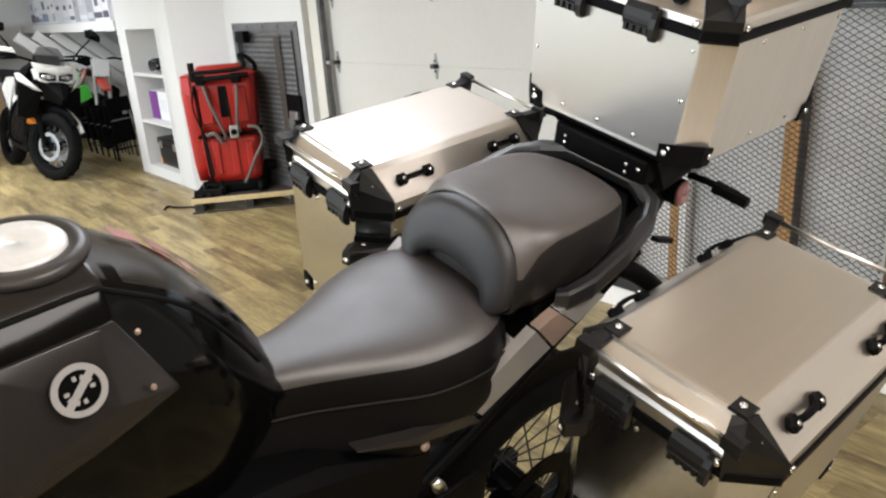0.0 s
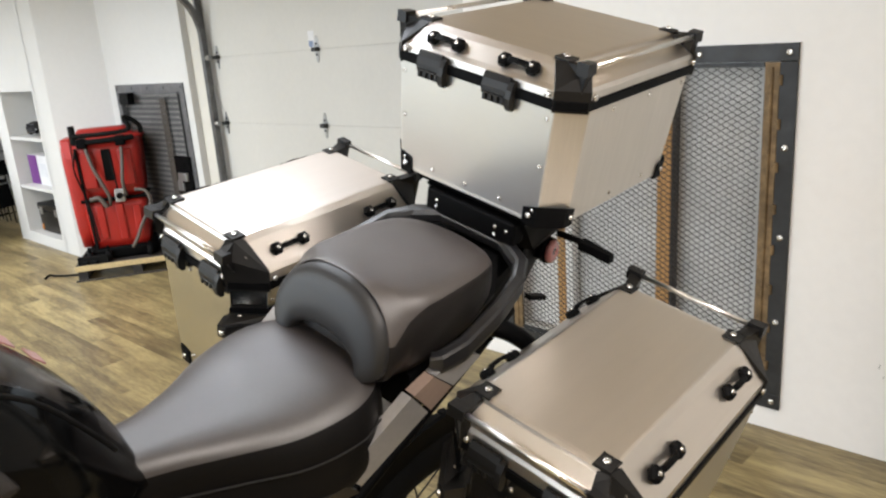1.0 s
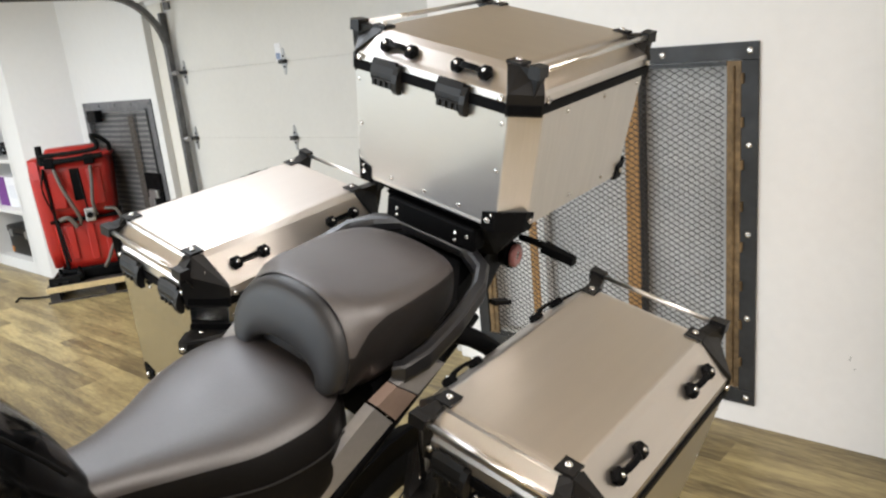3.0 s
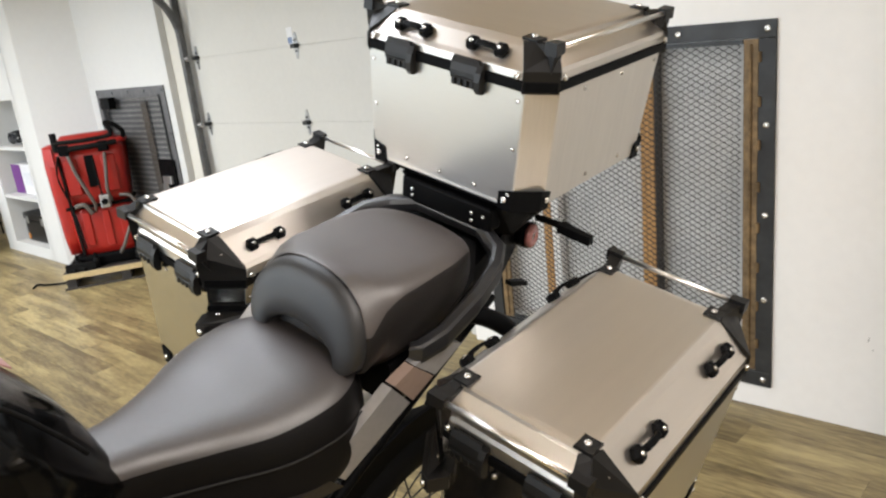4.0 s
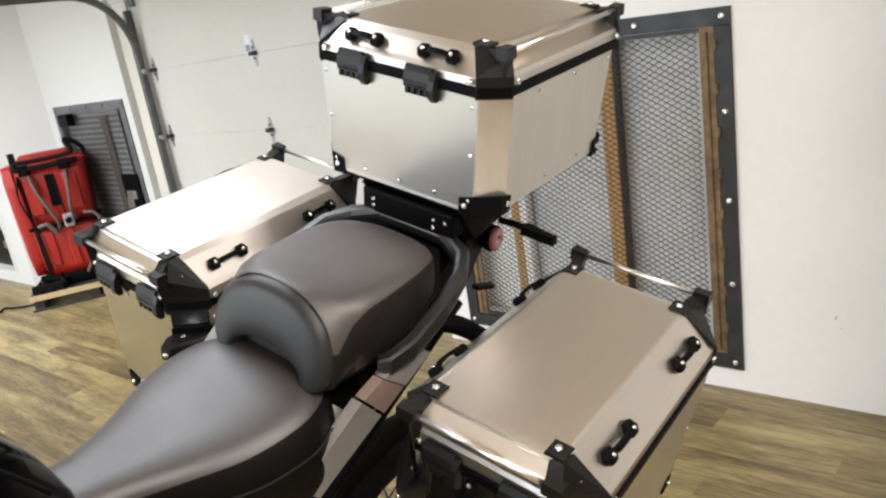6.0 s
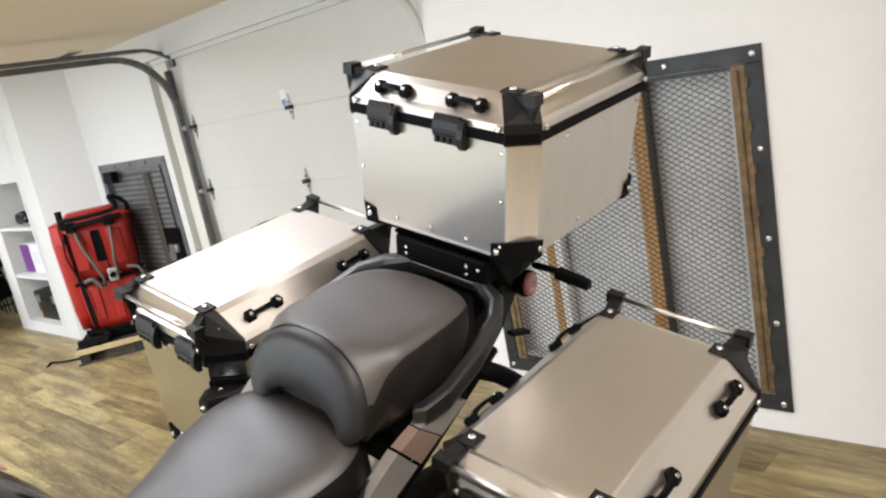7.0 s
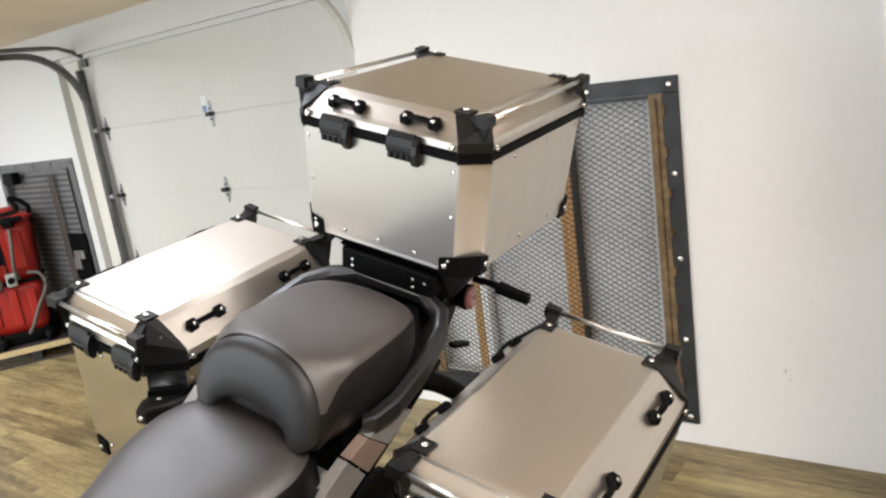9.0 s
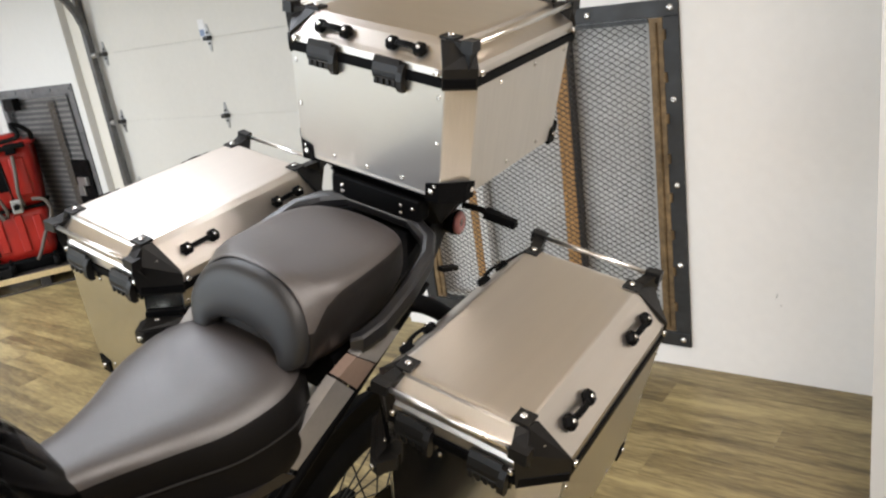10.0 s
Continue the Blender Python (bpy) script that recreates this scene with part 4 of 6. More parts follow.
rings = [arch(0.692, 0.80), arch(0.685, 0.93), arch(0.681, 0.965), arch(0.6795, 0.985), arch(0.681, 1.0), arch(0.688, 1.018, -0.001)]
for y, w, z, dp, sq in spline_rows([(0.704, 0.1305, 1.2195, 0.140, 0.45), (0.735, 0.1345, 1.2160, 0.136, 0.80), (0.775, 0.1365, 1.2130, 0.13, 0.92), (0.82, 0.136, 1.2105, 0.122, 1.0), (0.865, 0.131, 1.2080, 0.115, 1.0), (0.905, 0.121, 1.2040, 0.108, 1.0), (0.935, 0.106, 1.198, 0.10, 0.9), (0.953, 0.088, 1.189, 0.09, 0.8), (0.964, 0.060, 1.174, 0.075, 0.7)], 5):
    rows_at = [(0, z), (0.34 * w, z - 0.003 + 0.002 * sq), (0.62 * w, z - 0.013 + 0.010 * sq), (0.85 * w, z - 0.036 + 0.029 * sq), (0.985 * w, z - 0.078 + 0.055 * sq), (1.0 * w, z - 0.115 + 0.04 * sq), (0.94 * w, z - dp)]
    slim = 1 - 0.08 * min(1, (y - 0.70) / 0.06)      # the cushion sits a little askew on its base
    rings.append([Vector((SEAT_X + p.x * (slim if p.x < 0 else 1), p.y, p.z)) for p in section(y, rows_at)])
bm = loft(bmesh.new(), rings)
bm.faces.ensure_lookup_table()
k = len(rings[0])
# low faces take the darker copy: shade painted into the colour
for i, f in enumerate(bm.faces):
    low = 15 <= i % k <= k - 16
    f.material_index = 1 if low or i < 2 * k or i == len(bm.faces) - 2 else 0
part("passenger_seat", bm, [BROWN_VINYL, FLANK_SHADE], moto, "dark brown vinyl passenger seat, the shade on its flanks painted dark", True)
outer = spline([(-0.090, 0, 1.080), (-0.108, 0, 1.083), (-0.1225, 0, 1.100), (-0.1240, 0, 1.135), (-0.1055, 0, 1.175), (-0.073, 0, 1.201), (-0.038, 0, 1.2145), (0.0, 0, 1.2175), (0.038, 0, 1.2145), (0.073, 0, 1.201), (0.1055, 0, 1.175), (0.1240, 0, 1.135), (0.1225, 0, 1.100), (0.108, 0, 1.083), (0.090, 0, 1.080)], 4)
inner_arc = spline([(-0.082, 0, 1.082), (-0.078, 0, 1.086), (-0.073, 0, 1.096), (-0.066, 0, 1.105), (-0.052, 0, 1.113), (-0.036, 0, 1.119), (-0.018, 0, 1.122), (0.0, 0, 1.123), (0.018, 0, 1.122), (0.036, 0, 1.119), (0.052, 0, 1.113), (0.066, 0, 1.105), (0.073, 0, 1.096), (0.078, 0, 1.086), (0.082, 0, 1.082)], 4)
rings = []
for p, q in zip(outer, inner_arc):
    def at(f, dy):
        """Between the two arcs; the pad leans back towards its crown."""
        v = q.lerp(p, f)
        return Vector((SEAT_X + v.x, 0.668 + (v.z - 1.22) * 0.20 + dy, v.z))
    rings.append([at(0.0, 0.024), at(0.0, 0.004), at(0.03, -0.004), at(0.12, -0.0085), at(0.4, -0.0095), at(0.7, -0.0085), at(0.86, -0.006), at(0.945, -0.0025), at(0.99, 0.004), at(1.008, 0.011), at(1.0, 0.018), at(0.94, 0.026)])
part("bolster", loft(bmesh.new(), rings), GRIP_VINYL, moto, "blue-grey crescent bolster on the passenger seat front", True)
part("seat_base", hull(bmesh.new(), [(sx * x, y, z) for sx in (-1, 1) for x, y, z in ((0.128, 0.72, 1.09), (0.138, 0.86, 1.108), (0.130, 0.93, 1.128), (0.09, 0.985, 1.165), (0.12, 0.72, 1.03), (0.10, 0.97, 1.08))]), PLASTIC, moto, "black tray under the passenger seat")
part("seat_underside", hull(bmesh.new(), [(sx * x, y, z) for sx in (-1, 1) for x, y, z in ((0.09, 0.668, 1.16), (0.11, 0.668, 1.07), (0.11, 0.80, 1.10), (0.09, 0.80, 1.16), (0.10, 0.67, 1.02))]), PLASTIC, moto)
# stitched welt along the rider seat side
for s in (-1, 1):
    part("seam_welt", tube(bmesh.new(), [(s * 0.064, 0.26, 1.050), (s * 0.074, 0.34, 1.030), (s * 0.107, 0.42, 1.024), (s * 0.147, 0.50, 1.025), (s * 0.1625, 0.585, 1.029), (s * 0.1475, 0.64, 1.031)], 0.0018, 6), STITCH, moto)

# fuel tank: level in front of the knee, falling to the seat behind it
rings = []
for y, zt, wj, zj, wc, zc, wb_, zb, wl, zl in spline_rows([(-0.34, 1.31, 0.07, 1.29, 0.105, 1.26, 0.14, 1.19, 0.14, 1.06), (-0.20, 1.357, 0.083, 1.342, 0.115, 1.312, 0.150, 1.235, 0.15, 1.08), (-0.05, 1.369, 0.085, 1.357, 0.116, 1.328, 0.152, 1.25, 0.152, 1.10), (0.04, 1.369, 0.081, 1.358, 0.111, 1.328, 0.147, 1.248, 0.147, 1.09),
                                                           (0.098, 1.366, 0.076, 1.356, 0.101, 1.325, 0.138, 1.248, 0.14, 1.07), (0.118, 1.357, 0.074, 1.346, 0.098, 1.316, 0.131, 1.244, 0.135, 1.06), (0.19, 1.309, 0.069, 1.290, 0.090, 1.266, 0.115, 1.215, 0.12, 1.03),
                                                           (0.245, 1.243, 0.060, 1.208, 0.078, 1.186, 0.097, 1.150, 0.092, 1.05), (0.285, 1.175, 0.048, 1.135, 0.064, 1.115, 0.078, 1.095, 0.066, 1.04), (0.312, 1.10, 0.035, 1.085, 0.048, 1.078, 0.056, 1.065, 0.046, 1.03)], 4):
    half = [(0, zt), (wj * 0.55, zt - 0.002), (wj * 0.90, zt * 0.25 + zj * 0.75), (wj, zj - 0.003), (wj + 0.004, zj - 0.007), (wc, zc), (wc + (wb_ - wc) * 0.55, zb + (zc - zb) * 0.52), (wb_, zb), (wl, (zb + zl) / 2), (wl * 0.96, zl), (wl * 0.7, zl - 0.06)]
    rings.append([Vector((x, y, z)) for x, z in half] + [Vector((-x, y, z)) for x, z in half[:0:-1]])
tank_rings = rings
bm = loft(bmesh.new(), rings)
for f in bm.faces:
    mid = f.calc_center_median()
    f.material_index = 1 if max(abs(v.co.x) for v in f.verts) > 0.03 and sum(1 for r in rings if abs(r[0].y - mid.y) < 0.02 and mid.z < r[3].z - 0.001) > 0 else 0
tank = part("fuel_tank", bm, [PAINT, BLACK_GLOSS], moto, "glossy dark brown-black fuel tank", True)
for s in (-1, 1):
    bm = hull(bmesh.new(), [(s * x, y, z) for x, y, z in ((0.122, -0.26, 1.318), (0.168, -0.26, 1.215), (0.160, -0.26, 1.17), (0.119, -0.02, 1.334), (0.162, -0.02, 1.240), (0.111, 0.088, 1.330), (0.150, 0.084, 1.262), (0.102, 0.106, 1.327), (0.141, 0.104, 1.262),
                                                          (0.132, 0.150, 1.236), (0.152, 0.06, 1.222), (0.160, -0.03, 1.205), (0.08, -0.26, 1.30), (0.07, 0.104, 1.31), (0.09, 0.13, 1.22), (0.09, -0.26, 1.18))])
    bmesh.ops.dissolve_limit(bm, angle_limit=0.03, verts=bm.verts, edges=bm.edges)
    bmesh.ops.bevel(bm, geom=bm.edges[:], offset=0.0022, segments=2, profile=0.5, affect="EDGES")
    part("tank_side_panel", bm, PAINT, moto, "dark metallic side panel of the tank", True)
    for y, x, z in ((0.122, 0.112, 1.312), (0.118, 0.140, 1.262)):
        piece("panel_screw", SMALL_BRONZE, moto, Matrix.Translation((s * (x + 0.002), y, z)) @ toward((s, 0.4, 0.4)))
bm = revolve(bmesh.new(), [(0, 0.001), (0, 0.064), (0.008, 0.064), (0.012, 0.058), (0.012, 0.047), (0.008, 0.045), (0.008, 0.001)], 40)
part("filler_ring", bm, PAINT_MATT, moto, "dark ring round the filler", True, Matrix.Translation((0, 0.062, 1.364)) @ toward((0, 0.03, 1)))
part("fuel_cap", revolve(bmesh.new(), [(0, 0.001), (0, 0.045), (0.010, 0.045), (0.014, 0.041), (0.014, 0.001)], 40), CAP, moto, "bright metal fuel cap", True, Matrix.Translation((0, 0.062, 1.365)) @ toward((0, 0.03, 1)))
bd = Matrix.Translation((0.1415, 0.053, 1.2965)) @ toward((1, 0.10, 0.50))
part("tank_badge", revolve(bmesh.new(), [(0, 0.0190), (0.003, 0.0190), (0.003, 0.0250), (0, 0.0250)], 36), WHITE_DECAL, moto, "round silver tank badge ring", False, bd)
part("badge_field", revolve(bmesh.new(), [(0, 0.0005), (0.0018, 0.0005), (0.0018, 0.019), (0, 0.019)], 30), BLACK_GLOSS, moto, "", False, bd)
for ang in (85, 115, 150, 185, 265, 295, 330, 5):
    part("badge_mark", bbox(0.0018, 0.0026, -0.0018, 0.0018, 0.0095, 0.014, pose(0, 0, 0, ang, 0, 0)), WHITE_DECAL, moto, "", False, bd)
bm = bmesh.new()
box(bm, 0, 0.0028, -0.019, 0.019, -0.0036, 0.0036, pose(0, 0, 0, 40, 0, 0))
part("tank_badge_bar", bm, WHITE_DECAL, moto, "", False, bd)
for y, z, l in ((0.172, 1.3245, 0.032), (0.208, 1.293, 0.030), (0.240, 1.252, 0.02)):
    part("tank_decal", bbox(-0.013, 0.013, -l / 2, l / 2, 0, 0.002), PINK, moto, "faded pink tank lettering patch", m=Matrix.Translation((-0.040, y, z)) @ pose(0, 0, 0, -36 if y < 0.18 else -47, 0, 0))
# panel joint along the tank shoulder
for s in (-1, 1):
    line = [r[3].lerp(r[4], 0.6) for r in tank_rings[3:-5]]
    part("panel_joint", sweep(bmesh.new(), [(s * p.x, p.y, p.z) for p in line], ring_shape(0.0032, 8)), RUBBER, moto, "black joint between tank cover and sides")

# grab rail round the tail
side = [(0.146, 0.748, 1.094, 0.5), (0.158, 0.757, 1.098, 0.9), (0.170, 0.80, 1.112, 1.0), (0.1735, 0.875, 1.144, 1.0), (0.165, 0.940, 1.170, 0.9), (0.145, 0.974, 1.183, 0.75), (0.088, 1.000, 1.194, 0.7), (-0.055, 1.000, 1.196, 0.7), (-0.108, 0.974, 1.186, 0.75), (-0.143, 0.938, 1.170, 0.9), (-0.163, 0.868, 1.144, 1.0), (-0.165, 0.805, 1.110, 1.0), (-0.154, 0.765, 1.092, 0.9), (-0.144, 0.756, 1.088, 0.5)]
rings = []
for i, (x, y, z, tall) in enumerate(side):
    p, a, c = Vector((x, y, z)), Vector(side[max(i - 1, 0)][:3]), Vector(side[min(i + 1, len(side) - 1)][:3])
    out = (c - a).cross(Vector((0, 0, 1))).normalized() * -1
    rings.append([p + out * o + Vector((0, 0, h * tall)) for o, h in ((-0.010, -0.034), (0.008, -0.036), (0.013, -0.028), (0.014, -0.010), (0.010, 0.002), (0.004, 0.006), (-0.009, 0.006), (-0.013, 0.001), (-0.013, -0.024))])
part("grab_rail", loft(bmesh.new(), rings), GREY_PLASTIC, moto, "satin dark grey grab rail round the tail")
# tail body and rack
bm = bmesh.new()
hull(bm, [(s * x, y, z) for s in (-1, 1) for x, y, z in ((0.13, 0.72, 1.06), (0.14, 0.72, 0.98), (0.10, 1.06, 1.16), (0.10, 1.06, 1.06), (0.05, 1.22, 1.17), (0.05, 1.22, 1.10))])
part("tail_body", bm, PLASTIC, moto, "black plastic tail")
bm = bmesh.new()
box(bm, -0.115, 0.125, 1.005, 1.36, 1.235, 1.250, None, 0.004)
box(bm, -0.090, 0.115, 0.985, 1.02, 1.19, 1.236, None, 0.005)
box(bm, -0.10, 0.10, 1.05, 1.30, 1.205, 1.236, None, 0.006)
for s in (-1, 1):
    k = 0.02 if s < 0 else 0.0
    hull(bm, [(s * (x - k), y, z) for x, y, z in ((0.10, 1.0, 1.235), (0.125, 1.0, 1.235), (0.09, 1.04, 1.16), (0.115, 1.06, 1.16), (0.10, 1.24, 1.235), (0.125, 1.24, 1.235), (0.09, 1.20, 1.15))])
rack = part("tail_rack", bm, STEEL_BLACK, moto, "black steel tail rack")
for x, z in ((-0.062, 1.218), (-0.062, 1.205), (0.075, 1.218), (0.075, 1.203), (0.1, 1.218)):
    piece("rack_bolt", RIVM, moto, pose(x, 0.984, z) @ toward((0, -1, 0)))
part("red_reflector", revolve(bmesh.new(), [(0, 0.001), (0, 0.024), (0.008, 0.024), (0.011, 0.018), (0.011, 0.001)], 28), RED_LENS, moto, "round red rear reflector", True, Matrix.Translation((0.100, 1.150, 1.118)) @ toward((1.0, 0.12, 0.1)))
part("reflector_cup", cyl(bmesh.new(), (0.05, 1.158, 1.112), (0.099, 1.150, 1.118), 0.022, 0.027, 20), PLASTIC, moto)
bm = tube(bmesh.new(), [(0.10, 1.17, 1.150), (0.14, 1.16, 1.158), (0.17, 1.155, 1.160)], 0.007, 8)
hull(bm, [Vector((0.16, 1.155, 1.158)) + Vector(q) for q in ((0, -0.011, -0.008), (0, 0.011, -0.008), (0, 0.011, 0.009), (0, -0.011, 0.009), (0.068, -0.009, -0.012), (0.068, 0.009, -0.012), (0.068, 0.007, 0.004), (0.068, -0.007, 0.004))])
part("indicator", bm, PLASTIC, moto, "black rear indicator stalk")
bm = tube(bmesh.new(), [(-0.10, 1.17, 1.155), (-0.16, 1.16, 1.168), (-0.25, 1.155, 1.160)], 0.012, 8)
part("indicator", bm, PLASTIC, moto, "black rear indicator stalk")
part("tail_lamp", hull(bmesh.new(), [(s * x, y, z) for s in (-1, 1) for x, y, z in ((0.05, 1.20, 1.06), (0.04, 1.24, 1.09), (0.05, 1.23, 1.14), (0.05, 1.18, 1.12))]), RED_LENS, moto, "dark red tail lamp")
part("case_lock_arm", tube(bmesh.new(), [(0.150, 0.895, 1.085), (0.168, 0.925, 1.070), (0.182, 0.955, 1.046), (0.192, 0.985, 1.016)], 0.017, 10), PLASTIC, moto, "black rounded lock arm", True)
part("seat_lever", hull(bmesh.new(), [(x, y, z + dz) for x in (0.114, 0.128) for y, z in ((1.058, 1.060), (1.118, 1.035)) for dz in (-0.005, 0.005)]), PLASTIC, moto)
# side trims under the seats
for s in (-1, 1):
    q = [(0.157, 0.566, 0.962), (0.158, 0.594, 0.929), (0.168, 0.728, 1.004), (0.168, 0.684, 1.060), (0.161, 0.60, 1.005)]
    part("side_trim", hull(bmesh.new(), [(s * (x + dx), y, z) for x, y, z in q for dx in (0, -0.02)]), TRIM_SILVER, moto, "satin silver side trim")
    q = [(0.162, 0.560, 0.956), (0.162, 0.588, 0.923), (0.160, 0.458, 0.974), (0.160, 0.459, 0.957), (0.138, 0.366, 0.990), (0.138, 0.367, 0.986)]
    bm = hull(bmesh.new(), [(s * (x + dx), y, z) for x, y, z in q[:4] for dx in (0, -0.02)])
    hull(bm, [(s * (x + dx), y, z) for x, y, z in q[2:] for dx in (0, -0.02)])
    part("trim_strip", bm, PAINT, moto, "dark satin strip under the rider seat")
    piece("trim_bolt", BRONZEM, moto, Matrix.Translation((s * 0.153, 0.479, 0.935)) @ toward((s, 0, 0.1)))
    low, high = [(0.168, 0.735, 1.004), (0.168, 0.690, 1.060)], [(0.164, 0.860, 1.048), (0.164, 0.800, 1.085)]

    def trim_at(f):
        return [tuple(Vector(p).lerp(Vector(r), f)) for p, r in zip(low, high)]

    part("tail_trim", hull(bmesh.new(), [(s * (x + dx), y, z) for x, y, z in trim_at(0.0) + trim_at(0.42) for dx in (0, -0.02)]), TRIM_BRONZE, moto, "brownish glossy tail trim")
    part("tail_cover", hull(bmesh.new(), [(s * (x + dx), y, z) for x, y, z in trim_at(0.44) + trim_at(1.0) for dx in (0.001, -0.02)]), TRIM_SILVER, moto, "satin silver tail cover")
    part("frame_rail", tube(bmesh.new(), [(s * 0.130, 0.40, 0.81), (s * 0.138, 0.52, 0.840), (s * 0.140, 0.75, 0.965), (s * 0.135, 0.98, 1.075)], 0.011, 10), STEEL_BLACK, moto, "black tubular subframe rail", True)
    part("case_carrier", tube(bmesh.new(), [(s * 0.214, 0.76, 0.90), (s * 0.214, 1.14, 0.90), (s * 0.20, 1.18, 0.88), (s * 0.15, 1.19, 0.84)], 0.009, 10), STEEL_BLACK, moto, "black tubular case carrier", True)
# engine, frame and covers
bm = bmesh.new()
hull(bm, [(s * x, y, z) for s in (-1, 1) for x, y, z in ((0.10, -0.30, 1.02), (0.145, 0.05, 1.06), (0.125, 0.32, 0.98), (0.145, 0.50, 0.90), (0.15, 0.45, 0.70), (0.16, 0.05, 0.62), (0.12, -0.30, 0.70))])
part("airbox_cover", bm, PLASTIC, moto, "black plastic side cover")
bm = bmesh.new()
hull(bm, [(s * x, y, z) for s in (-1, 1) for x, y, z in ((0.13, -0.28, 0.66), (0.17, 0.02, 0.66), (0.18, 0.30, 0.62), (0.16, 0.42, 0.50), (0.16, 0.36, 0.28), (0.15, -0.05, 0.22), (0.10, -0.30, 0.34))])
part("engine", bm, STEEL_BLACK, moto, "black painted engine block")
for s in (-1, 1):
    part("clutch_cover", revolve(bmesh.new(), [(0, 0.002), (0, 0.085), (0.03, 0.078), (0.04, 0.05), (0.04, 0.002)], 28), STEEL_BLACK, moto, "", True, Matrix.Translation((s * 0.165, 0.10, 0.42)) @ toward((s, 0, 0)))
    part("heel_plate", bbox(min(s * 0.155, s * 0.165), max(s * 0.155, s * 0.165), 0.42, 0.62, 0.42, 0.80, None, 0.004), STEEL_BLACK, moto)
    part("footpeg", cyl(bmesh.new(), (s * 0.16, 0.48, 0.50), (s * 0.26, 0.48, 0.49), 0.016, seg=12), GALV, moto, "steel footpeg")
    bm = cyl(bmesh.new(), (s * 0.145, 0.522, 0.806), (s * 0.145, 0.580, 0.690), 0.0095, seg=14)
    cyl(bm, (s * 0.145, 0.514, 0.822), (s * 0.145, 0.526, 0.798), 0.0085, 0.0120, seg=14)
    part("pillion_peg", bm, RAIL, moto, "bright metal pillion peg", True)
    part("swingarm", hull(bmesh.new(), [(s * x, y, z) for x, y, z in ((0.10, 0.45, 0.46), (0.14, 0.45, 0.46), (0.10, 0.45, 0.36), (0.14, 0.45, 0.36), (0.105, 1.06, 0.28), (0.135, 1.06, 0.28), (0.105, 1.06, 0.22), (0.135, 1.06, 0.22))]), STEEL_BLACK, moto, "black swingarm")
part("brake_caliper", hull(bmesh.new(), [(x, y, z) for x in (0.03, 0.075) for y, z in ((0.74, 0.42), (0.83, 0.46), (0.86, 0.38), (0.78, 0.33))]), STEEL_BLACK, moto)
part("rear_shock", cyl(bmesh.new(), (0.0, 0.50, 0.42), (0.0, 0.58, 0.86), 0.035, seg=16), STEEL_BLACK, moto)
part("rear_hugger", sweep(bmesh.new(), [(0, 0.965 + 0.392 * math.cos(a), 0.288 + 0.392 * math.sin(a)) for a in [math.radians(60 + 12 * i) for i in range(9)]], [(-0.085, -0.004), (0.045, -0.004), (0.045, 0.004), (-0.085, 0.004)], (1, 0, 0)), PLASTIC, moto, "black rear mudguard")
part("side_stand", tube(bmesh.new(), [(0.15, 0.36, 0.28), (0.19, 0.42, 0.16), (0.245, 0.50, 0.040)], 0.013, 8), STEEL_BLACK, moto, "black side stand")
part("chain_run", bbox(0.095, 0.105, 0.42, 1.02, 0.30, 0.318), GALV, moto)
part("exhaust", tube(bmesh.new(), [(-0.16, 0.30, 0.30), (-0.18, 0.55, 0.36), (-0.215, 0.80, 0.46), (-0.225, 1.15, 0.58)], 0.045, 14), GALV, moto, "brushed steel silencer", True)
part("front_fairing", hull(bmesh.new(), [(s * x, y, z) for s in (-1, 1) for x, y, z in ((0.14, -0.36, 1.20), (0.16, -0.36, 1.0), (0.10, -0.62, 1.20), (0.10, -0.60, 1.0), (0.12, -0.45, 1.30))]), PAINT, moto, "dark front fairing")
part("handlebar", tube(bmesh.new(), [(0.36, -0.26, 1.22), (0.20, -0.36, 1.26), (0.0, -0.40, 1.24), (-0.20, -0.36, 1.26), (-0.36, -0.26, 1.22)], 0.012, 10), STEEL_BLACK, moto, "black handlebar", True)
for s in (-1, 1):
    part("fork_leg", cyl(bmesh.new(), (s * 0.10, -0.42, 1.12), (s * 0.10, -0.66, 0.30), 0.025, seg=14), STEEL_BLACK, moto)


